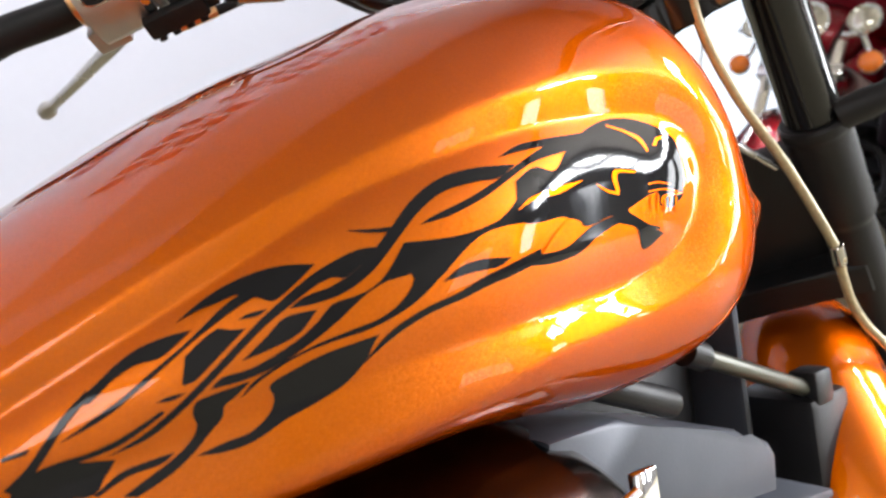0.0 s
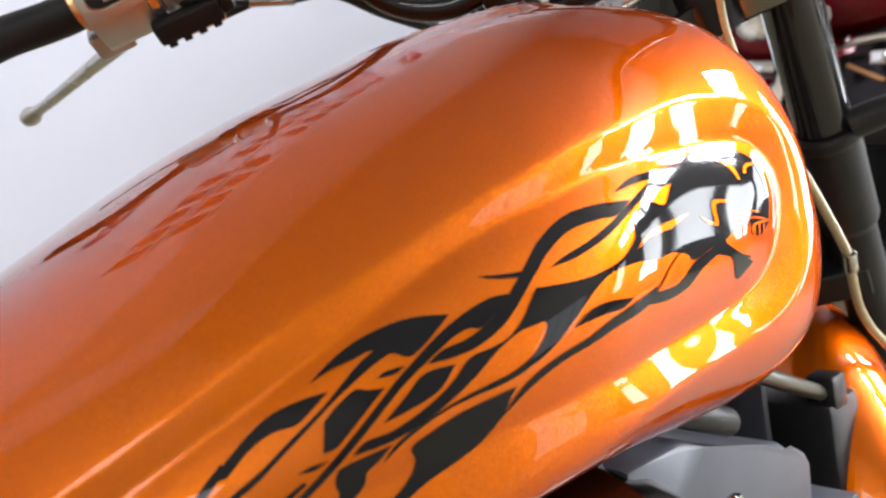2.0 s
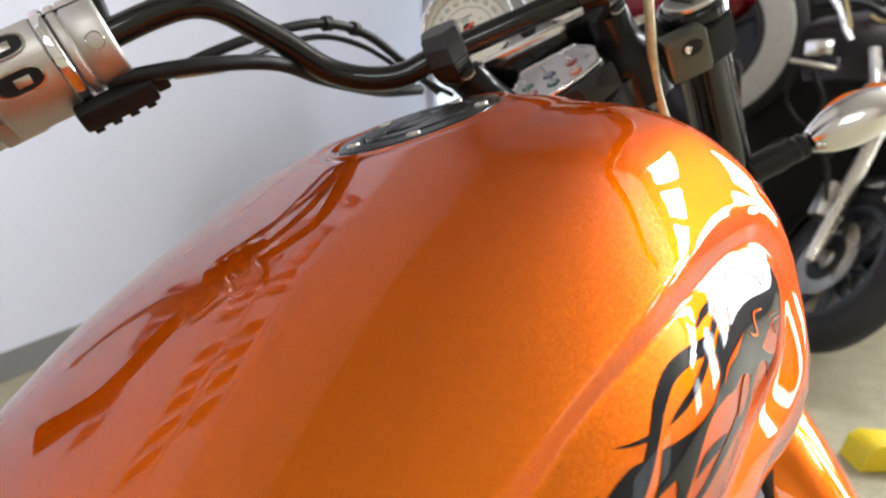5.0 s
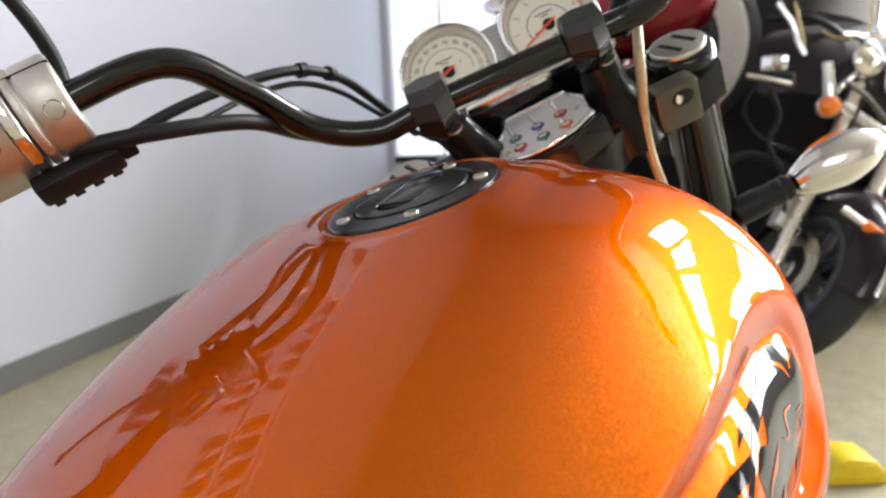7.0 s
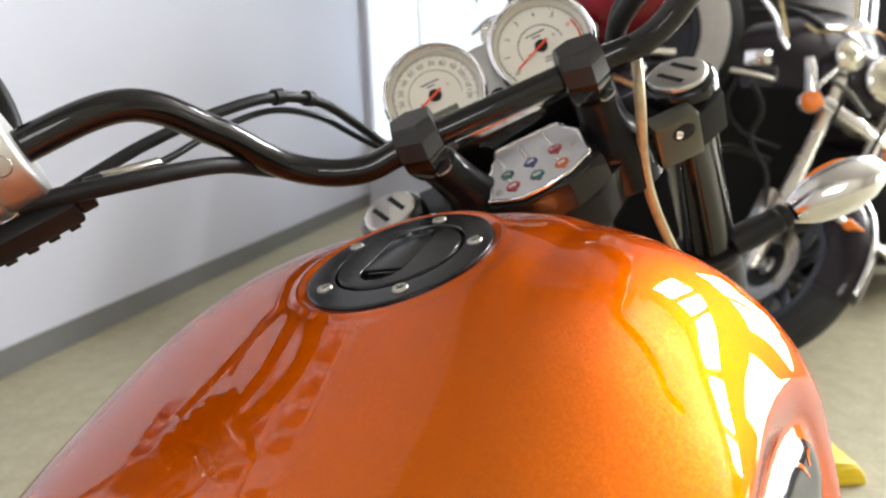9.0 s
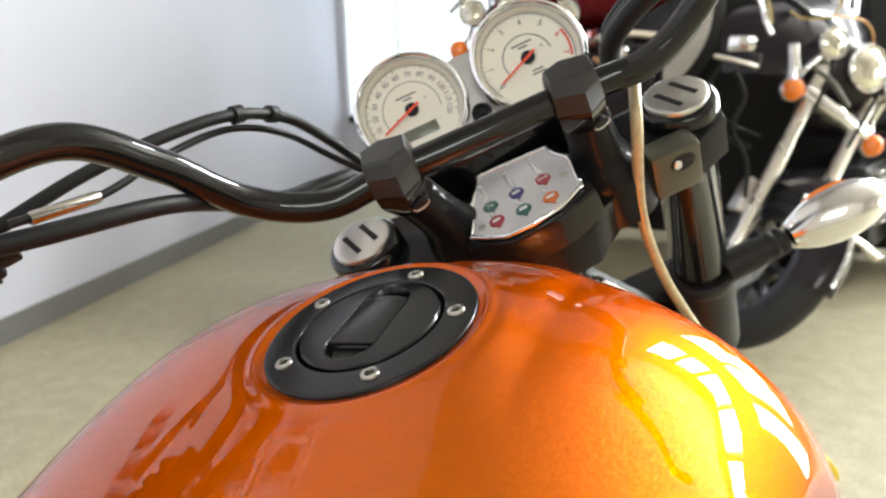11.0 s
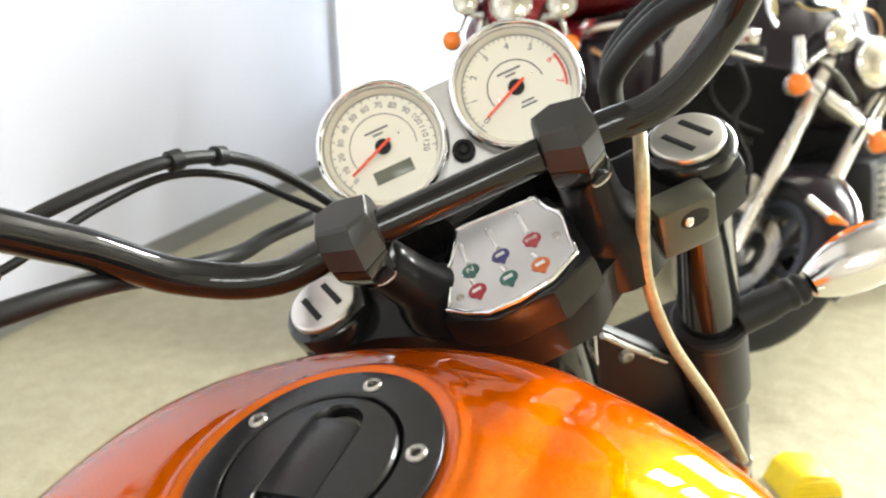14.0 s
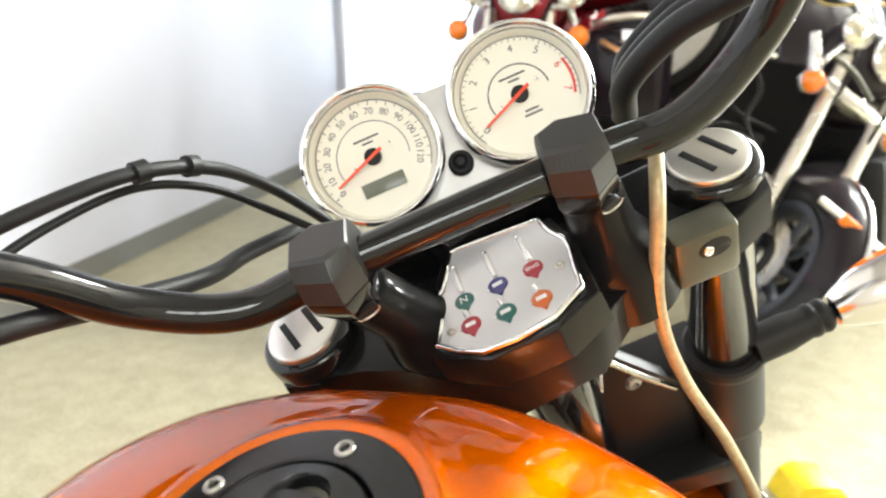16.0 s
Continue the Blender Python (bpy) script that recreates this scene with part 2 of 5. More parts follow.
def smoothed(outline, n=6):
    """A closed outline rounded through its points."""
    k = len(outline)
    out = []
    for i in range(k):
        a, b, c, d = [Vector(outline[(i + j) % k]) for j in (-1, 0, 1, 2)]
        for s in (j / n for j in range(n)):
            out.append(tuple(0.5 * (2 * b + (c - a) * s + (2 * a - 5 * b + 4 * c - d) * s * s + (3 * b - a - 3 * c + d) * s ** 3)))
    return out


# ---------------------------------------------------------------- the room
# the wall beside the motorcycles runs slightly askew to the bike
FZ = -0.08
ROOM_H = 6.6
WA, WB = Vector((-1.63, -2.9, FZ)), Vector((-3.39, 4.47, FZ))


def run_matrix(a, b):
    d = (b - a).normalized()
    return Matrix.Translation(a) @ Matrix.Rotation(math.atan2(d.y, d.x), 4, "Z"), (b - a).length


def wall_run(name, a, b, label, openings=(), thick=0.14, material=None, foot=0.0, top=ROOM_H):
    """A wall from a to b on the right hand of its thickness, with rectangular openings (from, to, sill, head)."""
    m, n = run_matrix(Vector((*a, FZ)), Vector((*b, FZ)))
    bm = bmesh.new()
    cuts = sorted({0.0, n, *[u for o in openings for u in o[:2]]})
    pieces = []
    for u0, u1 in zip(cuts, cuts[1:]):
        zs = sorted(z for o in openings if o[0] <= u0 + 1e-6 and o[1] >= u1 - 1e-6 for z in o[2:4])
        zs = [foot, *zs, top]
        pieces += [(u0, u1, zs[k], zs[k + 1]) for k in range(0, len(zs), 2)]
    for u0, u1, z0, z1 in pieces:
        if u1 - u0 > 0.001 and z1 - z0 > 0.001:
            geo = bmesh.ops.create_cube(bm, size=1)
            for v in geo["verts"]:
                v.co = Vector((u0 + (v.co.x + 0.5) * (u1 - u0), (v.co.y + 0.5) * thick, z0 + (v.co.z + 0.5) * (z1 - z0)))
    bmesh.ops.transform(bm, matrix=m, verts=bm.verts)
    tagged(part(name, bm, material or WALLPAINT, smooth=False), label, "wall", kind="structure")
    return m


tagged(part("floor", box((-7, -4.2, FZ - 0.1), (12.2, 9.2, FZ)), FLOORMAT, smooth=False), "mottled beige speckled vinyl showroom floor", "floor", kind="structure")
tagged(part("ceiling", box((-7, -4.2, FZ + ROOM_H), (12.2, 9.2, FZ + ROOM_H + 0.1)), CEILING, smooth=False), "high brown-grey ceiling in shade", "ceiling", kind="structure")
west_m = wall_run("wall_west", (WA.x, WA.y), (WB.x, WB.y), "plain white painted wall", top=3.1)
wall_run("wall_west_upper", (WA.x, WA.y), (WB.x, WB.y), "upper part of the white wall, greyed in place of its shade", material=SHADEDWALL, foot=3.1)
west_len = (WB - WA).length
tagged(part("baseboard", box((0, -0.006, 0), (west_len, -0.0005, 0.105), 0.002, m=west_m), BASEGREY, smooth=False), "grey vinyl cove base along the wall", "baseboard", kind="structure")
sign = thing("wall_sign", west_m, "row of dark red lettering bars outlined in white on the wall", "sign")
SIGNRED = mat("dark_red_sign", (0.2, 0.02, 0.03), 0.4, coat=0.5)
SIGNWHITE = mat("white_sign_edge", (0.85, 0.85, 0.85), 0.4, var=0.03)
for row, (u0, z0, hh, ww, count) in enumerate(((2.0, 2.2, 0.24, 0.1, 14), (2.1, 2.6, 0.3, 0.13, 12), (2.5, 1.45, 0.14, 0.07, 10))):
    for k in range(count):
        if (k + row) % 6 == 5:
            continue
        u = u0 + k * ww * 1.55
        if row < 2:
            part("letter_edge", box((u - 0.014, -0.02, z0 - 0.014), (u + ww + 0.014, -0.002, z0 + hh + 0.014), 0.003, m=Matrix.Identity(4)), SIGNWHITE, sign)
        part("letter_bar", box((u, -0.034, z0), (u + ww, -0.021 if row < 2 else -0.002, z0 + hh), 0.003), SIGNRED, sign)
for z in (2.52, 3.0):
    part("sign_line", box((1.9, -0.012, z), (4.5, -0.002, z + 0.025), 0.002), SIGNRED, sign)
NORTH = [((-3.39, 4.47), (12.0, 8.34)), ((12.0, 8.34), (12.0, -4.0)), ((12.0, -4.0), (-1.36, -4.0)), ((-1.36, -4.0), (-1.63, -2.9))]


def fit_window(m, u0, u1, z0, z1, name, power, color, bars=2, label="tall shop window with slim dark mullions"):
    """Frame, mullions and sky light of one opening."""
    win = thing(name, m @ Matrix.Translation((0, 0.02, 0)), label, "window", kind="structure")
    w = 0.012 if u1 < 2 else 0.05
    rails = [((u0, 0, z0), (u1, 0.06, z0 + w)), ((u0, 0, z1 - w), (u1, 0.06, z1)), ((u0, 0, z0 + w), (u0 + w, 0.06, z1 - w)), ((u1 - w, 0, z0 + w), (u1, 0.06, z1 - w))]
    for k in range(1, bars):
        u = u0 + (u1 - u0) * k / bars
        rails.append(((u - 0.02, 0.004, z0 + w), (u + 0.02, 0.056, z1 - w)))
    for lo, hi in rails:
        part("window_frame", box(lo, hi), WHITEGLOSS if name in ("window_1", "window_2") else SATIN, win, smooth=False)
    lamp = bpy.data.lights.new("window_light", "AREA")
    lamp.shape, lamp.size, lamp.size_y = "RECTANGLE", u1 - u0, z1 - z0
    lamp.energy, lamp.color = power * (u1 - u0) * (z1 - z0), color
    ob = new("window_light", lamp)
    mid = m @ Vector(((u0 + u1) / 2, 0.16, (z0 + z1) / 2))
    ob.matrix_world = look(mid, mid - (m.to_3x3() @ Vector((0, 1, 0))))


SKYC = (0.97, 0.98, 1.0)
LOW_POWER, DOOR_POWER, HIGH_POWER, EAST_POWER, SOUTH_POWER = 115, 165, 880, 25, 60
# a storefront: tall windows below, a clerestory row above
low = [(0.06, 0.5, 0.55, 3.0), (0.5, 1.86, 0.55, 3.0), (4.45, 6.0, 0.9, 3.6), (6.1, 7.9, 0.9, 3.6), (8.5, 10.1, 0.4, 3.8), (13.0, 15.2, 1.0, 3.8)]
high = [(4.6, 5.6, 5.0, 6.2), (5.75, 6.75, 5.0, 6.2)] + [(6.9 + 2.3 * k, 9.05 + 2.3 * k, 5.0, 6.2) for k in range(3)]
wall_run("wall_north", *NORTH[0], "white storefront wall with two rows of windows", low + high)
m, n = run_matrix(Vector((*NORTH[0][0], FZ)), Vector((*NORTH[0][1], FZ)))
for i, (u0, u1, z0, z1) in enumerate(low + high):
    fit_window(m, u0, u1, z0, z1, "window_%d" % (1 + i), (2.9 if i == 0 else 4.6 if u1 < 2 else DOOR_POWER if z0 < 0.5 else LOW_POWER) if z0 < 4 else HIGH_POWER, SKYC if i else (0.62, 0.82, 1.0), 1 if z0 < 4 else 2, "bright daylit window with a dark sill" if i == 0 else "tall shop window with slim dark mullions")
tagged(part("backdrop", box((-0.5, 0.5, -0.5), (n, 0.51, 7.2), m=m), glowing("overcast_sky", (0.82, 0.9, 1.0), 3.2), smooth=False), "bright overcast daylight outside the windows", "backdrop", kind="structure")
tagged(part("window_sill", box((0.08, -0.05, 0.5), (0.44, 0.012, 0.552), 0.004, m=m), SATIN, smooth=False), "narrow black sill under the corner window", "window sill", kind="structure")
east_m = wall_run("wall_east", *NORTH[1], "brown-grey wall with a tall window", [(2.8, 5.6, 0.3, 3.2)], material=BROWNWALL)
fit_window(east_m, 2.8, 5.6, 0.3, 3.2, "window_19", EAST_POWER, SKYC, 3)
wall_run("wall_south", *NORTH[2], "brown-grey wall with a high window", [(8.3, 11.0, 2.7, 4.2)], material=BROWNWALL)
m, n = run_matrix(Vector((*NORTH[2][0], FZ)), Vector((*NORTH[2][1], FZ)))
fit_window(m, 8.3, 11.0, 2.7, 4.2, "window_20", SOUTH_POWER, SKYC, 3)
wall_run("wall_south_west", *NORTH[3], "plain white wall")

# ---------------------------------------------------------------- the motorcycle
LEAN = 12.5
bike = thing("motorcycle", pose(0, 0, 0, 0, -LEAN, 0), "orange custom motorcycle with black tribal tank graphic, leaning on its stand", "motorcycle")

# steering assembly, turned to the left lock
HEAD = Vector((0.001, 0.259, 0.8845))
SX, SY, SZ = Vector((0.8515, 0.4758, 0.2204)), Vector((-0.5154, 0.6819, 0.519)), Vector((0.0967, -0.5555, 0.8259))
ST = Matrix(((SX.x, SY.x, SZ.x, HEAD.x), (SX.y, SY.y, SZ.y, HEAD.y), (SX.z, SY.z, SZ.z, HEAD.z), (0, 0, 0, 1)))

# fuel tank: stations along the bike, each a lobed section
TY = [-0.42, -0.3, -0.2, -0.1, 0.0, 0.08, 0.16]
TANK_W = [0.1483, 0.2061, 0.2375, 0.2576, 0.2568, 0.2625, 0.2395]
TANK_TOP = [0.6322, 0.6977, 0.7593, 0.8051, 0.8432, 0.8512, 0.8587]
TANK_MID = [0.4986, 0.5471, 0.5899, 0.6422, 0.674, 0.6798, 0.6915]
TANK_LOW = [0.5328, 0.5339, 0.5333, 0.5336, 0.5212, 0.5357, 0.5852]
TANK_FORM = [0.2306, -1.0137, 0.0316, 2.6489, 2.3859, 2.2673, 5.2582, 6.4498, -0.0376, 0.0487, 0.006]
TYS = np.linspace(-0.5, 0.3, 161)


def cubic_table(keys):
    """Natural cubic through the station values, held level past the ends."""
    k, v = np.array(TY), np.array(keys)
    h = np.diff(k)
    n = len(k)
    a, b = np.zeros((n, n)), np.zeros(n)
    a[0, 0] = a[-1, -1] = 1
    for i in range(1, n - 1):
        a[i, i - 1], a[i, i], a[i, i + 1] = h[i - 1], 2 * (h[i - 1] + h[i]), h[i]
        b[i] = 6 * ((v[i + 1] - v[i]) / h[i] - (v[i] - v[i - 1]) / h[i - 1])
    m2 = np.linalg.solve(a, b)
    out = []
    for y in TYS:
        y = min(max(y, k[0]), k[-1])
        i = min(max(int(np.searchsorted(k, y)) - 1, 0), n - 2)
        p, q = (k[i + 1] - y) / h[i], (y - k[i]) / h[i]
        out.append(p * v[i] + q * v[i + 1] + ((p ** 3 - p) * m2[i] + (q ** 3 - q) * m2[i + 1]) * h[i] ** 2 / 6)
    return np.array(out)


TW, TT, TZ, TB = [cubic_table(k) for k in (TANK_W, TANK_TOP, TANK_MID, TANK_LOW)]
FR_Y, FR_S, FR_0, FR_M, T_P, T_QT, T_QB, FR_S2, T_X0, T_YAW, T_LEAN = TANK_FORM


def tank_form(p):
    """Below 0 inside the tank, above 0 outside. p: n x 3 points of the bike."""
    x, y, z = p[..., 0], p[..., 1], p[..., 2]
    w, t, c, b = [np.interp(y, TYS, k) for k in (TW, TT, TZ, TB)]
    x = x - T_X0 - T_YAW * y - T_LEAN * (z - 0.7)
    up, dn = np.maximum(t - c, 0.02), np.maximum(c - b, 0.02)
    d = z - c
    v = np.where(d > 0, np.abs(d / up) ** T_QT, np.abs(d / dn) ** T_QB)
    e = np.maximum(z - 0.7, -0.05)
    fr = FR_Y + FR_S * e + FR_S2 * e * e
    u = np.maximum(0, (y - FR_0) / np.maximum(fr - FR_0, 0.03)) ** FR_M
    return np.abs(x / np.maximum(w, 0.02)) ** T_P + v + u - 1


def tank_reach(origin, way, far=0.6):
    """Distance along each way from origin to the tank's skin."""
    lo, hi = np.zeros(len(way)), np.full(len(way), far)
    for _ in range(40):
        mid = (lo + hi) / 2
        inside = tank_form(origin + way * mid[:, None]) < 0
        lo, hi = np.where(inside, mid, lo), np.where(inside, hi, mid)
    return (lo + hi) / 2


def tank_side(y, z):
    """The right flank's x at y, z."""
    p = np.array([[-0.05, y, z]])
    return float(-0.05 + tank_reach(p, np.array([[1.0, 0, 0]]))[0])


# the flank's scalloped panel: outer and inner edges (y, z)
SC_OUT = [(-0.47, 0.54), (-0.39, 0.575), (-0.3, 0.6225), (-0.237, 0.657), (-0.163, 0.691), (-0.1056, 0.713), (-0.06, 0.7255), (-0.02, 0.7345), (0.015, 0.737), (0.042, 0.733), (0.064, 0.719), (0.08, 0.7), (0.087, 0.675), (0.083, 0.652), (0.067, 0.629), (0.044, 0.6115), (0.015, 0.6), (-0.0234, 0.594), (-0.0756, 0.588), (-0.13, 0.572), (-0.25, 0.54), (-0.47, 0.49)]
SC_IN = [(-0.47, 0.53), (-0.39, 0.565), (-0.3, 0.6115), (-0.229, 0.648), (-0.167, 0.68), (-0.1125, 0.6973), (-0.08, 0.705), (-0.04, 0.7105), (0.0, 0.713), (0.032, 0.7105), (0.05, 0.698), (0.0576, 0.6775), (0.052, 0.657), (0.0406, 0.639), (0.0231, 0.6265), (-0.009, 0.616), (-0.0666, 0.61), (-0.104, 0.605), (-0.15, 0.6), (-0.3, 0.575), (-0.47, 0.51)]


def loop_distance(p, loop):
    """Distance of points (n x 2) to a closed loop, and whether they lie inside."""
    a = np.array(loop)
    c = np.roll(a, -1, 0)
    ab = c - a
    best = np.full(len(p), 9.0)
    inside = np.zeros(len(p), bool)
    for q, d, e in zip(a, ab, c):
        s = np.clip(((p - q) @ d) / (d @ d), 0, 1)
        best = np.minimum(best, np.hypot(*(p - q - s[:, None] * d).T))
        cross = (q[1] > p[:, 1]) != (e[1] > p[:, 1])
        xs = q[0] + (p[:, 1] - q[1]) / (d[1] if abs(d[1]) > 1e-9 else 1e-9) * d[0]
        inside ^= cross & (p[:, 0] < xs)
    return best, inside


OUT_LOOP, IN_LOOP = smoothed(SC_OUT, 4), smoothed(SC_IN, 4)


def scallop(p):
    """How deep the skin is pressed in at points (n x 3), in metres."""
    yz = p[:, 1:]
    do, ino = loop_distance(yz, OUT_LOOP)
    di, ini = loop_distance(yz, IN_LOOP)
    t = np.where(ini, 1.0, np.where(ino, do / np.maximum(do + di, 1e-6), 0.0))
    k = 0.09
    s = np.where(t < k, t * t / (2 * k), np.where(t > 1 - k, (1 - k) - (1 - t) ** 2 / (2 * k), t - k / 2)) / (1 - k)
    # the panel is deepest at its edge and swells back out towards its middle; it runs shallow to the rear
    deep = np.interp(yz[:, 0], [-0.3, -0.17, -0.09, -0.02], [0.0045, 0.005, 0.0075, 0.0085])
    reach = np.interp(yz[:, 0], [-0.2, -0.08], [0.011, 0.021])
    swell = np.where(ini, np.exp(-(di / reach) ** 1.4), 1.0)
    # a brow stands proud along the upper edge
    upper = np.clip((yz[:, 1] - 0.655 - 0.33 * np.minimum(yz[:, 0], 0.0)) / 0.03, 0, 1) * np.clip((0.075 - yz[:, 0]) / 0.06, 0, 1)
    brow = 0.0018 * upper * np.where(ino, (1 - s), np.exp(-(do / 0.018) ** 1.5))
    side = np.clip((np.abs(p[:, 0] - T_X0) - 0.06) / 0.03, 0, 1)
    return (deep * s * swell - brow) * side


def tank_normal(p):
    g = np.stack([tank_form(p + np.eye(3)[k] * 1e-4) - tank_form(p - np.eye(3)[k] * 1e-4) for k in range(3)], 1)
    return g / np.linalg.norm(g, axis=1)[:, None]


CAPN = Vector((0.045, -0.258, 0.963)).normalized()
CAPC = Vector((-0.0002, 0.004, 0.8352))
CAPM = frame_at(CAPC, CAPN, (1, 0, 0))


def tank_skin(p):
    """The finished skin over points of the plain form: scallop pressed in, seat of the cap levelled."""
    q = p - tank_normal(p) * scallop(p)[:, None]
    # the top's raised spine ends in a soft shoulder on the right
    sh = np.clip((p[:, 0] - 0.07) / 0.034, 0, 1)
    sh = sh * sh * (3 - 2 * sh) * (1 - np.clip((p[:, 0] - 0.1) / 0.08, 0, 1))
    along = np.clip((p[:, 1] + 0.07) / 0.06, 0, 1) * np.clip((0.15 - p[:, 1]) / 0.06, 0, 1) * np.clip((p[:, 2] - 0.72) / 0.04, 0, 1)
    q = q - tank_normal(p) * (0.0042 * sh * along)[:, None]
    n, c = np.array(CAPN), np.array(CAPC)
    h = (q - c) @ n
    r = np.linalg.norm(q - c - h[:, None] * n, axis=1)
    near = (np.abs(h) < 0.05) & (q[:, 2] > 0.74)
    s = np.clip((r - 0.0655) / 0.022, 0, 1)
    s = s * s * (3 - 2 * s)
    lip = 0.0022 * np.exp(-((r - 0.0705) / 0.0035) ** 2)
    seat = -0.0026 + 0.0031 * np.clip((r - 0.046) / 0.014, 0, 1)
    h2 = np.where(near, seat * (1 - s) + h * s + lip, h)
    return q + (h2 - h)[:, None] * n


def tank_mesh():
    bm = bmesh.new()
    segs = 720
    ang = np.linspace(0, 2 * math.pi, segs, endpoint=False)
    rings = []
    stations = list(np.linspace(-0.47, 0.03, 250))
    for y in stations:
        c = float(np.interp(y, TYS, TZ))
        b, t = float(np.interp(y, TYS, TB)), float(np.interp(y, TYS, TT))
        c = max(c, b + 0.35 * (t - b))
        o = np.array([[T_X0 + T_YAW * y, y, c]])
        way = np.stack([np.cos(ang), 0 * ang, np.sin(ang)], 1)
        rings.append(o + way * tank_reach(o, way)[:, None])
    for f in np.linspace(0, math.pi / 2, 130)[1:]:
        way = np.stack([np.cos(ang) * math.cos(f), 0 * ang + math.sin(f), np.sin(ang) * math.cos(f)], 1)
        rings.append(o + way * tank_reach(o, way)[:, None])
    rings = [tank_skin(r) for r in rings]
    vs = [[bm.verts.new(tuple(p)) for p in r] for r in rings[:-1]]
    tip = bm.verts.new(tuple(rings[-1][0]))
    for a, b in zip(vs, vs[1:]):
        for i in range(segs):
            bm.faces.new((a[i], a[(i + 1) % segs], b[(i + 1) % segs], b[i]))
    for i in range(segs):
        bm.faces.new((vs[-1][i], vs[-1][(i + 1) % segs], tip))
    bm.faces.new(vs[0])
    return bm


tank = part("fuel_tank", tank_mesh(), ORANGE, bike, "candy orange metal-flake fuel tank")


# graphic on the flank: blades between an upper and a lower edge, each (y, z) on the tank
def flank_points(yz):
    p = np.stack([np.full(len(yz), -0.05), yz[:, 0], yz[:, 1]], 1)
    way = np.tile(np.array([[1.0, 0, 0]]), (len(yz), 1))
    p = p + way * tank_reach(p, way)[:, None]
    return tank_skin(p), tank_normal(p)


def blade_mesh(upper, lower, lift):
    def along(pts, n):
        line = [Vector((a, c, 0)) for a, c in pts]
        if len(line) > 2:
            line = curve_points(line, 12)
        d = [0.0]
        for p, q in zip(line, line[1:]):
            d.append(d[-1] + (q - p).length)
        at = np.linspace(0, d[-1], n)
        return np.stack([np.interp(at, d, [p.x for p in line]), np.interp(at, d, [p.y for p in line])], 1), d[-1]
    n = max(8, int(along(upper, 2)[1] / 0.0018))
    up, lo = along(upper, n)[0], along(lower, n)[0]
    across = 9
    grid = np.concatenate([up * (1 - k / (across - 1)) + lo * k / (across - 1) for k in range(across)])
    p, nrm = flank_points(grid)
    p = p + nrm * lift
    bm = bmesh.new()
    vs = [bm.verts.new(tuple(q)) for q in p]
    for k in range(across - 1):
        for i in range(n - 1):
            a = k * n + i
            q = (vs[a], vs[a + 1], vs[a + n + 1], vs[a + n])
            bm.faces.new(q)
    bmesh.ops.remove_doubles(bm, verts=bm.verts, dist=2e-5)
    return bm


def leaf(upper, lower):
    return part("graphic_blade", blade_mesh(upper, lower, 0.0004), DECAL, tank, "gloss black tribal blade")


def gap(upper, lower):
    return part("graphic_line", blade_mesh(upper, lower, 0.0007), ORANGE, tank, "orange line in the black graphic")


leaf([(-0.3049, 0.5928), (-0.2954, 0.5942)], [(-0.3051, 0.5908), (-0.2969, 0.5924)])
leaf([(-0.3064, 0.5805), (-0.2986, 0.5867), (-0.2923, 0.5938), (-0.2834, 0.6048), (-0.2748, 0.613)], [(-0.3024, 0.5773), (-0.2963, 0.5841), (-0.2898, 0.5923), (-0.2809, 0.6033), (-0.2733, 0.6106)])
leaf([(-0.2864, 0.5944), (-0.2748, 0.6011), (-0.2634, 0.6077), (-0.2536, 0.6147), (-0.2379, 0.6255), (-0.2234, 0.6372), (-0.215, 0.6423)], [(-0.2864, 0.5944), (-0.2771, 0.5979), (-0.267, 0.6029), (-0.2573, 0.6098), (-0.2452, 0.6184), (-0.2336, 0.6267), (-0.2196, 0.6353), (-0.2115, 0.6393)])
leaf([(-0.2407, 0.6342), (-0.2352, 0.6384), (-0.2281, 0.6432), (-0.2189, 0.6476), (-0.2078, 0.6507), (-0.197, 0.6517), (-0.185, 0.6501)], [(-0.2407, 0.6342), (-0.2323, 0.6379), (-0.2248, 0.6398), (-0.2165, 0.642), (-0.2142, 0.6392), (-0.2094, 0.6394), (-0.2057, 0.6371), (-0.2024, 0.6373), (-0.1949, 0.6422), (-0.185, 0.6501)])
leaf([(-0.2803, 0.6071), (-0.2706, 0.6155), (-0.264, 0.621), (-0.2554, 0.6263), (-0.2451, 0.6291), (-0.2353, 0.6302)], [(-0.2741, 0.6077), (-0.2649, 0.6156), (-0.2566, 0.6197), (-0.2487, 0.6206), (-0.2419, 0.6251), (-0.2353, 0.6302)])
leaf([(-0.2396, 0.6197), (-0.2341, 0.6242), (-0.2265, 0.6289), (-0.2223, 0.6277), (-0.2162, 0.6272)], [(-0.2425, 0.6086), (-0.2378, 0.6095), (-0.232, 0.6141), (-0.2247, 0.6202), (-0.2162, 0.6272)])
leaf([(-0.2727, 0.586), (-0.2592, 0.5921), (-0.2462, 0.6006), (-0.2301, 0.6133), (-0.2129, 0.6278), (-0.2004, 0.637), (-0.1902, 0.6439), (-0.1802, 0.6491), (-0.1678, 0.6536), (-0.158, 0.6539)], [(-0.2727, 0.586), (-0.2575, 0.5904), (-0.2434, 0.5993), (-0.2272, 0.6121), (-0.2101, 0.6261), (-0.1978, 0.6341), (-0.1865, 0.6408), (-0.1793, 0.6432), (-0.175, 0.6423), (-0.167, 0.6471), (-0.158, 0.6539)])
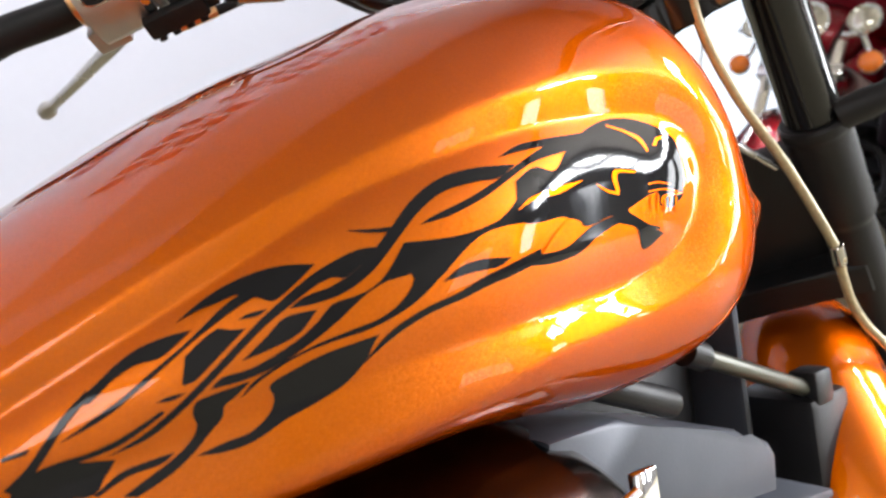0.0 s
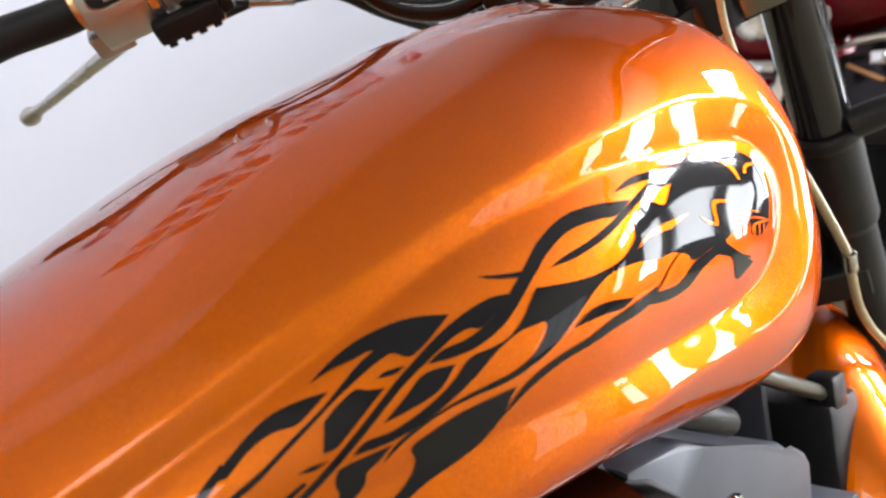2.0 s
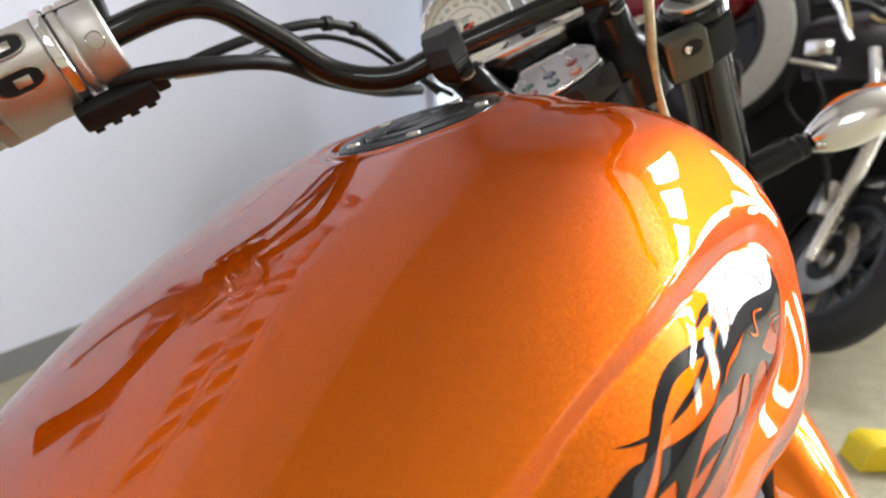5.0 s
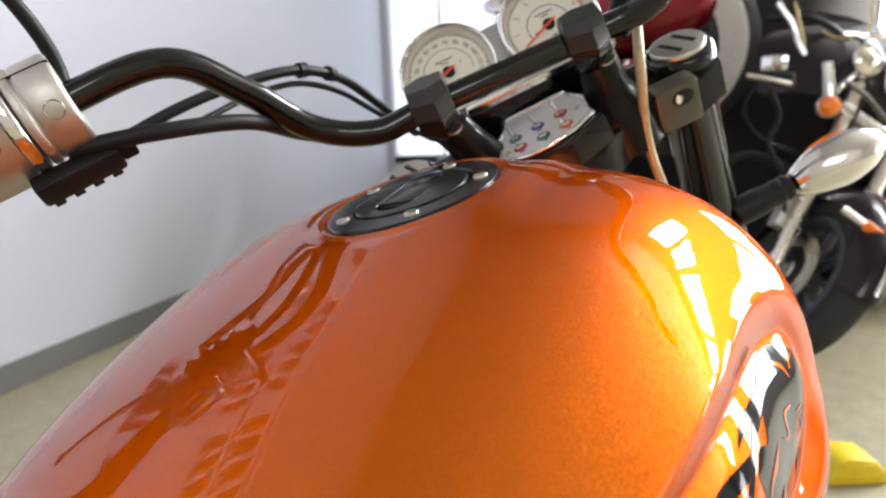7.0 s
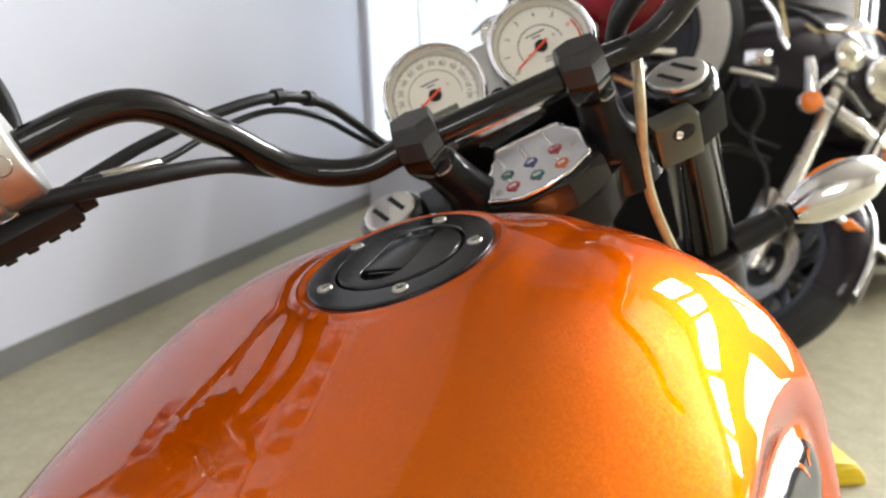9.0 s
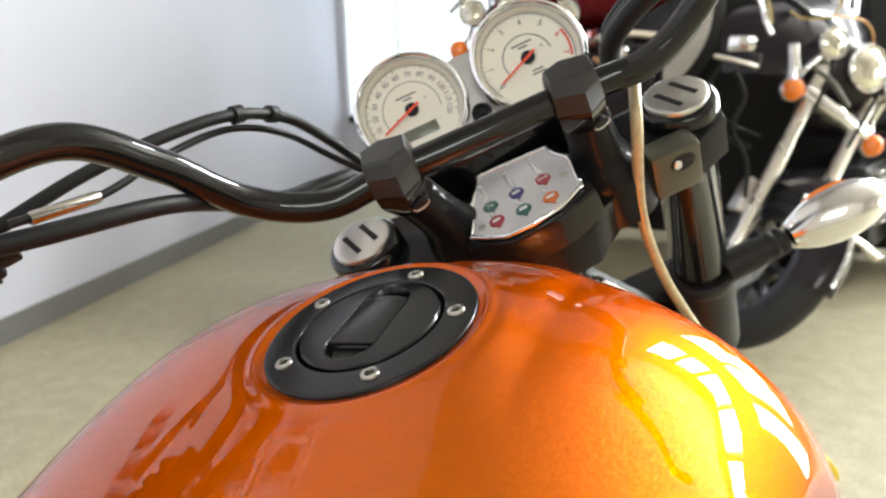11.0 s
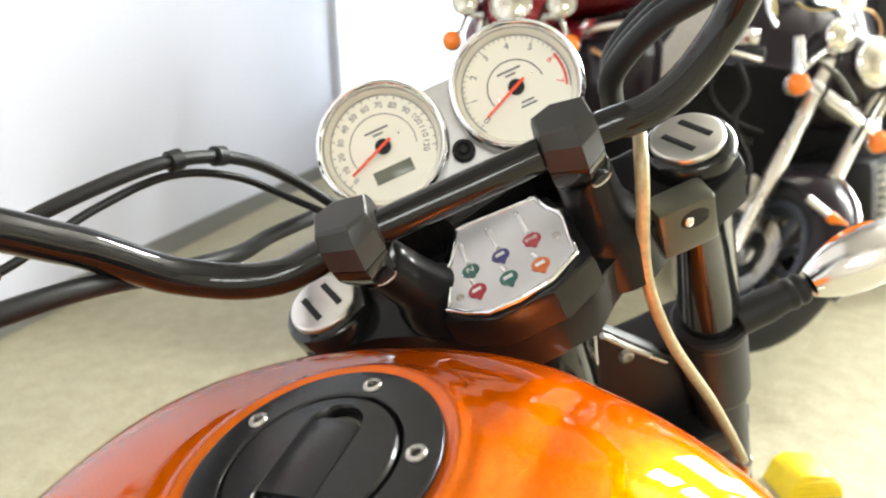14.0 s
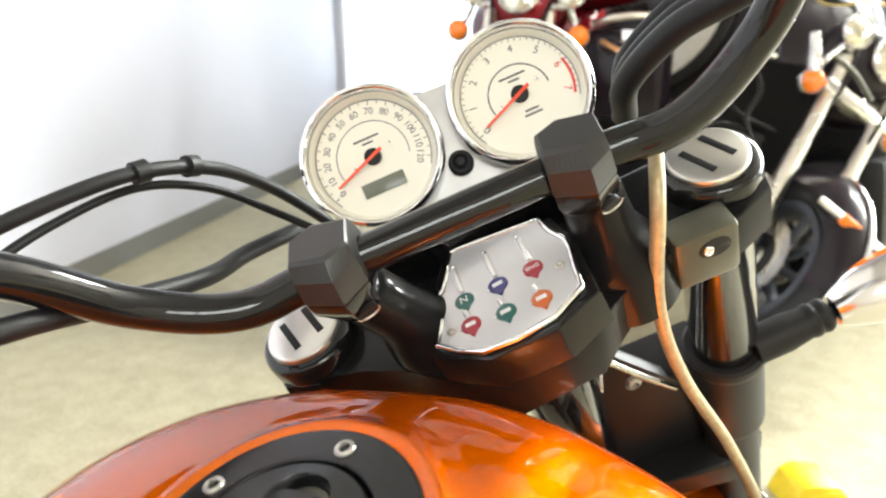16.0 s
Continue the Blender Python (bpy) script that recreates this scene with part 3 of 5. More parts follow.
leaf([(-0.2509, 0.6004), (-0.2585, 0.5964), (-0.2687, 0.5917), (-0.2784, 0.5889), (-0.2877, 0.5876), (-0.2952, 0.5854)], [(-0.2504, 0.599), (-0.2578, 0.5945), (-0.2671, 0.5898), (-0.2768, 0.5871), (-0.2843, 0.5857), (-0.2954, 0.5839)])
leaf([(-0.305, 0.5782), (-0.2952, 0.5854), (-0.2878, 0.5872), (-0.2806, 0.586), (-0.2697, 0.5845)], [(-0.3052, 0.5766), (-0.2966, 0.5748), (-0.2797, 0.5723), (-0.2743, 0.5784), (-0.2697, 0.5845)])
leaf([(-0.2492, 0.5829), (-0.2587, 0.5815), (-0.2685, 0.5793), (-0.2757, 0.5744), (-0.2788, 0.5721)], [(-0.2492, 0.5829), (-0.2542, 0.5793), (-0.265, 0.5774), (-0.273, 0.5738), (-0.2766, 0.5716)])
leaf([(-0.2688, 0.5697), (-0.2596, 0.575), (-0.2512, 0.5797), (-0.2434, 0.5858), (-0.2401, 0.5919), (-0.2409, 0.5961), (-0.2392, 0.6008), (-0.2349, 0.6026), (-0.2183, 0.6058)], [(-0.2638, 0.5685), (-0.2519, 0.5743), (-0.2431, 0.5806), (-0.2361, 0.5876), (-0.2306, 0.5929), (-0.2294, 0.5972), (-0.2273, 0.599), (-0.2238, 0.6011), (-0.2183, 0.6058)])
leaf([(-0.2526, 0.6036), (-0.2474, 0.6053), (-0.2412, 0.6057)], [(-0.2526, 0.6036), (-0.2468, 0.6034), (-0.2412, 0.6057)])
leaf([(-0.2331, 0.6052), (-0.2277, 0.6092), (-0.2159, 0.6112), (-0.1997, 0.6183), (-0.1897, 0.625), (-0.1817, 0.6319), (-0.1697, 0.6344), (-0.1591, 0.6403), (-0.1476, 0.654)], [(-0.2331, 0.6052), (-0.2209, 0.6065), (-0.2076, 0.6101), (-0.1933, 0.6169), (-0.1807, 0.6247), (-0.1674, 0.6341), (-0.1544, 0.6396), (-0.1468, 0.6405), (-0.1285, 0.6535)])
leaf([(-0.1481, 0.6541), (-0.1364, 0.6538), (-0.123, 0.6541), (-0.1112, 0.6559), (-0.0998, 0.6593), (-0.0902, 0.6655), (-0.0813, 0.6738)], [(-0.1474, 0.6401), (-0.1442, 0.6335), (-0.136, 0.6355), (-0.1282, 0.6414), (-0.1201, 0.6477), (-0.1087, 0.6537), (-0.094, 0.6559), (-0.0764, 0.6559)])
leaf([(-0.2231, 0.5993), (-0.2169, 0.6055), (-0.2053, 0.611), (-0.1912, 0.6161), (-0.177, 0.6196), (-0.1647, 0.6224), (-0.1554, 0.6271), (-0.1486, 0.6336), (-0.1457, 0.6396)], [(-0.2231, 0.5993), (-0.2125, 0.6063), (-0.1985, 0.6126), (-0.1845, 0.6161), (-0.1701, 0.6184), (-0.1574, 0.6224), (-0.1465, 0.6277), (-0.1376, 0.634), (-0.1297, 0.6411)])
leaf([(-0.2422, 0.5795), (-0.2306, 0.5827), (-0.2209, 0.5847), (-0.213, 0.5907), (-0.2104, 0.5972), (-0.2113, 0.6026), (-0.2015, 0.6072), (-0.1874, 0.6118), (-0.165, 0.6158)], [(-0.2422, 0.5795), (-0.2311, 0.5789), (-0.2203, 0.5806), (-0.2065, 0.5869), (-0.1924, 0.5918), (-0.1814, 0.5968), (-0.172, 0.6052), (-0.1689, 0.6108), (-0.165, 0.6158)])
leaf([(-0.1742, 0.6032), (-0.1609, 0.6155), (-0.1445, 0.6233), (-0.1276, 0.6278), (-0.1122, 0.6334), (-0.0989, 0.6369), (-0.0769, 0.6425)], [(-0.1742, 0.6032), (-0.1587, 0.6134), (-0.1423, 0.6206), (-0.1252, 0.6248), (-0.1098, 0.629), (-0.0965, 0.6317), (-0.0779, 0.6364)])
leaf([(-0.1987, 0.6326), (-0.1918, 0.6368), (-0.18, 0.6398), (-0.167, 0.6471), (-0.1519, 0.6611), (-0.1385, 0.6741), (-0.1229, 0.6833), (-0.1055, 0.6866), (-0.0816, 0.6862)], [(-0.1987, 0.6326), (-0.1881, 0.6332), (-0.1763, 0.636), (-0.1632, 0.6435), (-0.1479, 0.6579), (-0.1364, 0.6684), (-0.1226, 0.6763), (-0.1051, 0.6792), (-0.0944, 0.6796), (-0.0816, 0.6862)])
leaf([(-0.2183, 0.6311), (-0.2139, 0.6332), (-0.2066, 0.6339)], [(-0.2183, 0.6311), (-0.2111, 0.6315), (-0.2066, 0.6339)])
leaf([(-0.22, 0.6143), (-0.2097, 0.6223), (-0.2009, 0.6293), (-0.1882, 0.6306)], [(-0.22, 0.6143), (-0.2085, 0.6173), (-0.1969, 0.6219), (-0.1882, 0.6306)])
leaf([(-0.1691, 0.6633), (-0.1586, 0.6623), (-0.1488, 0.662)], [(-0.1692, 0.6631), (-0.1613, 0.6609), (-0.1506, 0.6596)])
leaf([(-0.1389, 0.6612), (-0.131, 0.665), (-0.1132, 0.6711), (-0.0963, 0.6784), (-0.081, 0.6859), (-0.0593, 0.6952), (-0.0434, 0.6986)], [(-0.1389, 0.6612), (-0.1233, 0.6641), (-0.1046, 0.6707), (-0.0883, 0.6786), (-0.0703, 0.6867), (-0.048, 0.6911), (-0.037, 0.6938)])
leaf([(-0.0895, 0.6911), (-0.0751, 0.6974), (-0.0583, 0.6997), (-0.0299, 0.702)], [(-0.0895, 0.6911), (-0.0748, 0.6938), (-0.0594, 0.6949), (-0.0336, 0.6915)])
leaf([(-0.1341, 0.634), (-0.1229, 0.6402), (-0.1109, 0.6417), (-0.0957, 0.6406)], [(-0.1341, 0.634), (-0.1177, 0.6363), (-0.1038, 0.637), (-0.0957, 0.6406)])
leaf([(-0.085, 0.6775), (-0.0713, 0.6838), (-0.059, 0.6811), (-0.0458, 0.6919), (-0.0299, 0.702), (-0.0105, 0.7094), (0.0065, 0.7102), (0.0215, 0.7056), (0.0351, 0.6969), (0.0385, 0.6853)], [(-0.0888, 0.6632), (-0.0854, 0.6559), (-0.0726, 0.6556), (-0.0586, 0.6566), (-0.0429, 0.6505), (-0.027, 0.6536), (-0.011, 0.6562), (0.0077, 0.6632), (0.0254, 0.6665), (0.038, 0.6754)])
leaf([(-0.094, 0.6363), (-0.0693, 0.6416), (-0.0526, 0.6441), (-0.0387, 0.6502), (-0.0202, 0.6546), (-0.01, 0.6568)], [(-0.089, 0.6351), (-0.0687, 0.6342), (-0.0497, 0.6371), (-0.0355, 0.6439), (-0.0189, 0.6495), (-0.0056, 0.6495)])
leaf([(-0.013, 0.657), (0.001, 0.6495), (0.0129, 0.6434), (0.0189, 0.6405)], [(-0.0166, 0.6496), (-0.0032, 0.6455), (0.0025, 0.6331), (0.0189, 0.6405)])
leaf([(0.0146, 0.6658), (0.0265, 0.673), (0.0393, 0.6753)], [(0.0144, 0.6571), (0.0256, 0.6548), (0.0367, 0.6606)])
gap([(-0.0893, 0.6621), (-0.0793, 0.668), (-0.0655, 0.6713), (-0.0403, 0.6748)], [(-0.0893, 0.6621), (-0.0759, 0.6671), (-0.0603, 0.6686), (-0.0403, 0.6748)])
gap([(-0.0094, 0.7067), (-0.0002, 0.7031), (0.0104, 0.6968), (0.0132, 0.6881)], [(-0.01, 0.7051), (-0.0016, 0.7015), (0.0074, 0.6953), (0.0115, 0.6879)])
gap([(-0.0179, 0.6667), (-0.0191, 0.6745), (-0.0155, 0.6789), (-0.0005, 0.6774)], [(-0.0148, 0.6665), (-0.0157, 0.6734), (-0.0133, 0.6769), (-0.0008, 0.6762)])
gap([(-0.0322, 0.6722), (-0.0242, 0.6684), (-0.0157, 0.6665)], [(-0.0323, 0.6719), (-0.0253, 0.6672), (-0.016, 0.6647)])
gap([(0.0174, 0.6915), (0.022, 0.6962), (0.0295, 0.6971)], [(0.0197, 0.6907), (0.0232, 0.6945), (0.0303, 0.6954)])
gap([(-0.0773, 0.6397), (-0.0637, 0.651), (-0.0548, 0.6551), (-0.0475, 0.6533)], [(-0.0773, 0.6397), (-0.0615, 0.6407), (-0.0503, 0.6454), (-0.0469, 0.6521)])
gap([(0.0162, 0.6576), (0.0187, 0.6622), (0.0362, 0.663)], [(0.0177, 0.6568), (0.0197, 0.6608), (0.036, 0.6617)])

# fringe at the muzzle and jaw of the graphic
for k in range(5):
    y, z = 0.0085 + 0.0051 * k, 0.6636 - 0.0007 * k
    gap([(y, z), (y - 0.0004, z - 0.0044), (y - 0.0007, z - 0.009)], [(y + 0.0015, z - 0.0001), (y + 0.0012, z - 0.0045), (y + 0.0009, z - 0.0091)])
gap([(0.0069, 0.6654), (0.0184, 0.6661), (0.0314, 0.664)], [(0.0067, 0.6645), (0.0182, 0.6651), (0.0312, 0.663)])
gap([(0.0076, 0.6698), (0.016, 0.6701), (0.025, 0.6684)], [(0.0074, 0.6689), (0.0158, 0.6692), (0.0248, 0.6676)])
leaf([(-0.0002, 0.6497), (0.0076, 0.6464), (0.0157, 0.6443)], [(-0.0005, 0.6485), (0.0074, 0.6452), (0.0155, 0.643)])
leaf([(0.0008, 0.6452), (0.0078, 0.6423), (0.0159, 0.6404)], [(0.0006, 0.644), (0.0076, 0.641), (0.0157, 0.6392)])


def fuel_cap():
    """Screwed ring, lid with a sunk grip, five socket screws."""
    ring = part("fuel_cap", lathe(turned([(0.0, -0.012), (0.0645, -0.012), (0.0645, 0.0012), (0.0637, 0.0029), (0.0625, 0.00303), (0.0465, 0.00357), (0.0453, 0.0035), (0.0442, 0.002), (0.0435, -0.0024), (0.0, -0.0024)], 0.0009), 96), CAPBLACK, tank, "satin black flush fuel cap ring", m=CAPM)
    bm = bmesh.new()
    n = 96
    hw, hl = 0.0165, 0.0195

    def pocket(a, k=1.0):
        c, s = math.cos(a), math.sin(a)
        best = 0.0
        lo, hi = 0.0, 0.06
        for _ in range(30):
            mid = (lo + hi) / 2
            x, y = c * mid, s * mid
            dy = max(abs(y) - hl, 0)
            inside = math.hypot(x if dy > 0 else 0, dy) < hw * k and abs(x) < hw * k
            lo, hi = (mid, hi) if inside else (lo, mid)
        return c * lo, s * lo

    loops = [[(0.0425 * math.cos(a), 0.0425 * math.sin(a), -0.0022) for a in (2 * math.pi * i / n for i in range(n))],
             [(0.0425 * math.cos(a), 0.0425 * math.sin(a), 0.003) for a in (2 * math.pi * i / n for i in range(n))],
             [(0.0415 * math.cos(a), 0.0415 * math.sin(a), 0.0042) for a in (2 * math.pi * i / n for i in range(n))],
             [(*pocket(2 * math.pi * i / n), 0.0052) for i in range(n)],
             [(*pocket(2 * math.pi * i / n, 0.97), 0.0046) for i in range(n)],
             [(*pocket(2 * math.pi * i / n, 0.85), -0.0018) for i in range(n)]]
    rings = [[bm.verts.new(p) for p in l] for l in loops]
    for a, c in zip(rings, rings[1:]):
        for i in range(n):
            bm.faces.new((a[i], a[(i + 1) % n], c[(i + 1) % n], c[i]))
    bm.faces.new(rings[-1])
    part("lid", bm, CAPBLACK, ring, "satin black lid with a sunk grip")
    floor_o = [(0.0138 * math.cos(a), (0.0195 if math.sin(a) > 0 else -0.0195) + 0.0138 * math.sin(a)) for a in np.linspace(0.02, 2 * math.pi + 0.02, 40, endpoint=False)]
    part("pocket_floor", slab(floor_o, -0.0018, -0.0008, 0.0002), BOSS, ring, "dull metal pocket floor")
    outline = [(-0.0159, -0.021), (0.0159, -0.021), (0.0159, 0.021)] + [(0.0159 * math.cos(a), 0.021 + 0.005 * math.sin(a)) for a in np.linspace(0.2, math.pi - 0.2, 8)] + [(-0.0159, 0.021)]
    part("grip_plate", slab(outline, 0.0012, 0.0051, 0.0006), CAPBLACK, ring, "black folding grip plate")
    part("lock_edge", box((-0.0125, -0.0235, 0.0005), (0.0125, -0.0212, 0.0034), 0.0006), BLACK, ring)
    for k in range(5):
        a = radians(84 - 72 * k)
        m = Matrix.Translation((0.0525 * math.cos(a), 0.0525 * math.sin(a), 0.0036))
        screw = part("screw", lathe(turned([(0.0051, -0.004), (0.0051, 0.0008), (0.0043, 0.0014), (0.0029, 0.0014), (0.0026, -0.002), (0.0, -0.002)], 0.0004), 24), STEEL, ring, "steel socket screw", m=m)
    return ring


cap = fuel_cap()

# handlebar
BAR = [(-0.09, -0.04, 0.083), (-0.1497, -0.0467, 0.087), (-0.1983, -0.0425, 0.1164), (-0.2301, -0.0512, 0.1759), (-0.2672, -0.072, 0.2299), (-0.3544, -0.1087, 0.2458), (-0.4414, -0.1439, 0.2567), (-0.5114, -0.1869, 0.2676), (-0.5746, -0.22, 0.2352)]
BARR = [(-0.028 - x, y + 0.013, z - 0.012) for x, y, z in BAR]
handlebar = part("handlebar", sweep(curve_points(BAR[::-1] + BARR, 12), 0.0118, 32), BLACK, bike, "gloss black bent handlebar", m=ST)


def tower(levels, m, round_from=99):
    """A clamp half of six-sided plan with a ridge on its rear and front; levels: (height, width, depth), rounding to an oval from one level on."""
    plan = [(-0.0225, -0.0195), (0.0005, -0.03), (0.0155, -0.0175), (0.016, 0.0195), (-0.0065, 0.03), (-0.022, 0.0175)]
    loop = []
    for a, c in zip(plan, plan[1:] + plan[:1]):
        loop += [(a[0] + (c[0] - a[0]) * k / 8, a[1] + (c[1] - a[1]) * k / 8) for k in range(8)]
    bm = bmesh.new()
    rings = []
    for i, (z, w, d) in enumerate(levels):
        f = min(1.0, max(0.0, (i - round_from + 2) / 3)) if round_from < 99 else 0.0
        ring = []
        for x, y in loop:
            a = math.atan2(y / 0.029, x / 0.0225)
            ring.append(bm.verts.new(((x * (1 - f) + 0.0205 * math.cos(a) * f) * w, (y * (1 - f) + 0.024 * math.sin(a) * f) * d, z)))
        rings.append(ring)
    n = len(loop)
    for a, c in zip(rings, rings[1:]):
        for k in range(n):
            bm.faces.new((a[k], a[(k + 1) % n], c[(k + 1) % n], c[k]))
    bm.faces.new(rings[0])
    bm.faces.new(rings[-1])
    ridges = [e for e in bm.edges if e.calc_face_angle(0.0) > radians(24)]
    bmesh.ops.bevel(bm, geom=ridges, offset=0.0009, segments=2, affect="EDGES", profile=0.5)
    bmesh.ops.transform(bm, matrix=m, verts=bm.verts)
    return bm


for sgn, (cx, cy, cz) in ((-1, (-0.09, -0.041, 0.081)), (1, (0.062, -0.027, 0.0685))):
    base = Matrix.Translation((cx, cy, cz)) @ Matrix.Rotation(radians(-4), 4, "Z")
    part("bar_clamp", tower([(0.0006, 1.0, 1.0), (0.002, 1.0, 1.0), (0.016, 0.98, 0.84), (0.0245, 0.94, 0.56), (0.0262, 0.88, 0.46)], m=base), CLAMPBLACK, handlebar, "faceted satin black bar clamp cap", smooth=False)
    riser = part("riser", tower([(-0.0006, 0.98, 0.98), (-0.002, 0.99, 0.99), (-0.011, 0.97, 0.93), (-0.019, 0.93, 0.86), (-0.0255, 0.86, 0.78), (-0.03, 0.76, 0.68), (-0.0325, 0.6, 0.52), (-0.0335, 0.4, 0.34)], m=base, round_from=4), BLACK, handlebar, "gloss black rounded clamp base")
    for x, y, z, tilt in ((0.0075, -0.0245, -0.0165, 96), (0.011, -0.0135, -0.0275, 122)):
        sm = base @ Matrix.Translation((x, y, z)) @ pose(0, 0, 0, tilt, 0, 20)
        part("screw_recess", lathe([(0.0, -0.004), (0.0055, -0.004), (0.0055, 0.0002), (0.0, 0.0003)], 28, m=sm, sx=1.2, sy=0.62), RUBBER, riser, "dark disc for the shaded screw recess")
        part("recess_rim_glint", sweep([sm @ Vector((0.0072 * math.cos(a), 0.0037 * math.sin(a), 0.0002)) for a in np.linspace(radians(165), radians(375), 22)], lambda t: 0.0002 + 0.0007 * math.sin(math.pi * t), 10), STEEL, riser, "bright steel arc for the highlight on the recess rim")

# left control cluster
ax = (Vector(BAR[6]) - Vector(BAR[5])).normalized()
down = Vector((0.0, 0.5, -0.866))
down = (down - ax * down.dot(ax)).normalized()
CTRL = frame_at(Vector(BAR[5]) - ax * 0.022, ax, down)      # x: down and forward, z: outwards along the bar
house = [(-0.037, -0.006), (-0.034, 0.012), (-0.027, 0.0225), (-0.003, 0.0335), (0.003, 0.0335), (0.029, 0.0305), (0.034, 0.026), (0.048, 0.0), (0.03, -0.027), (-0.02, -0.03)]
cluster = part("control_housing", slab(house, 0.041, 0.095, 0.003), SATINALLOY, bike, "satin aluminium clutch control housing", m=ST @ CTRL)
part("clamp_ring", lathe(turned([(0.0122, -0.006), (0.0345, -0.006), (0.0362, -0.003), (0.0362, 0.019), (0.0345, 0.0195), (0.0345, 0.0215), (0.0365, 0.022), (0.0365, 0.028), (0.034, 0.029), (0.0122, 0.029)], 0.0008), 64), SATINALLOY, cluster, "satin aluminium clamp ring")
part("polished_ring", lathe(turned([(0.0122, 0.03), (0.037, 0.03), (0.0385, 0.0335), (0.0375, 0.04), (0.0122, 0.0405)], 0.001), 64), CHROME, cluster, "polished ring")
part("ring_split", box((-0.0366, -0.003, -0.0065), (-0.034, -0.0022, 0.03)), RUBBER, cluster)
hole_m = frame_at((-0.022, 0.0285, 0.007), (-0.61, 0.79, 0), (0, 0, 1))
part("ring_screw", lathe(turned([(0.0072, -0.004), (0.0072, 0.0006), (0.0062, 0.0009), (0.0058, -0.002), (0.0, -0.002)], 0.0003), 24, m=hole_m), STEEL, cluster, "steel screw recess")
part("screw_socket", lathe([(0.0, -0.003), (0.0045, -0.003), (0.0045, -0.0012), (0.0, -0.0012)], 6, m=hole_m), RUBBER, cluster)
for fx, fy, nx, ny in ((-0.0155, 0.0278, -0.417, 0.909), (-0.0345, 0.0105, -0.93, 0.36)):
    fm = frame_at((fx, fy, 0.068), (nx, ny, 0), (0, 0, 1))
    o = [(0.0165 * math.cos(a) * (1 + 0.12 * abs(math.sin(2 * a))), 0.0078 * math.sin(a) * (1 + 0.12 * abs(math.sin(2 * a)))) for a in np.linspace(0, 2 * math.pi, 28, endpoint=False)]
    part("slot_rim", slab([(x * 1.12, y * 1.2) for x, y in o], -0.001, 0.0004, 0.0003, m=fm), STEEL, cluster)
    part("slot", slab(o, -0.001, 0.0009, m=fm), RUBBER, cluster, "black oval plate for a shaded slot")
    part("slot_key", box((-0.008, -0.003, 0.0), (0.004, 0.004, 0.0016), 0.0006, m=fm), BRUSHED, cluster)
part("lever_perch", box((0.024, -0.019, 0.074), (0.05, 0.012, 0.112), 0.004), SATINALLOY, cluster)
stub = part("switch_stub", box((0.02, 0.03, -0.014), (0.041, 0.046, 0.05), 0.003), RUBBER, cluster, "black plastic clutch switch")
for k in range(4):
    part("switch_rib", box((0.041, 0.031, -0.008 + 0.015 * k), (0.046, 0.044, 0.0 + 0.015 * k), 0.001), RUBBER, stub)
part("switch_plug", box((0.024, 0.031, -0.026), (0.037, 0.043, -0.014), 0.002), RUBBER, cluster)
part("flange", lathe(turned([(0.0122, 0.095), (0.0205, 0.0955), (0.0205, 0.103), (0.0122, 0.104)], 0.001), 40), BRASS, cluster, "copper-toned grip flange")
grip_pts = [p for p in curve_points(BAR, 14) if (p - (Vector(BAR[5]) + ax * 0.078)).dot(ax) > 0]
part("grip", sweep(grip_pts, 0.0172, 28), RUBBER, bike, "black rubber hand grip", m=ST)
lever = part("clutch_lever", sweep(curve_points([(-0.425, -0.116, 0.214), (-0.452, -0.103, 0.2115), (-0.5, -0.088, 0.208), (-0.56, -0.072, 0.203), (-0.628, -0.0595, 0.198)], 10), lambda t: 0.0085 - 0.003 * t + (0.0045 if t > 0.97 else 0), 20), STEEL, bike, "satin steel clutch lever with a ball end", m=ST)
part("lever_ball", lathe([(0.0095 * math.sin(a), -0.0095 * math.cos(a)) for a in np.linspace(0, math.pi, 16)], 24, m=Matrix.Translation((-0.63, -0.059, 0.1978))), STEEL, lever)

# cables
part("clutch_cable", sweep(curve_points([(-0.1263, 0.1375, -0.0255), (-0.1516, 0.1348, 0.0351), (-0.1712, 0.1059, 0.0903), (-0.2014, 0.069, 0.1313), (-0.246, 0.0304, 0.157), (-0.2977, -0.0102, 0.1749), (-0.3519, -0.0546, 0.1858)], 10), 0.0052, 14), RUBBER, bike, "black sleeved clutch cable", m=ST)
part("cable_ferrule", rod((-0.3519, -0.0546, 0.1858), (-0.384, -0.081, 0.1925), 0.0062), BRASS, bike, "brass cable ferrule", m=ST)
part("speedo_cable", sweep(curve_points([(-0.1101, 0.0888, -0.0171), (-0.1503, 0.1049, 0.0306), (-0.1779, 0.0979, 0.0798), (-0.2103, 0.0753, 0.1175), (-0.2502, 0.031, 0.1423), (-0.2916, -0.0243, 0.1615), (-0.3297, -0.0647, 0.1903)], 10), 0.0032, 12), SATIN, bike, "thin grey cable", m=ST)
part("cable_adjuster", rod((-0.2916, -0.0243, 0.1615), (-0.322, -0.057, 0.184), 0.0048), STEEL, bike, "steel cable adjuster", m=ST)
part("wiring_loom", sweep(curve_points([(-0.1453, 0.1193, -0.004), (-0.1766, 0.0742, 0.03), (-0.1895, 0.0253, 0.063), (-0.2149, -0.0226, 0.1091), (-0.2368, -0.0683, 0.1563), (-0.2857, -0.1102, 0.1952), (-0.3458, -0.1222, 0.217)], 10), 0.0066, 14), RUBBER, bike, "black sleeved wiring loom", m=ST)
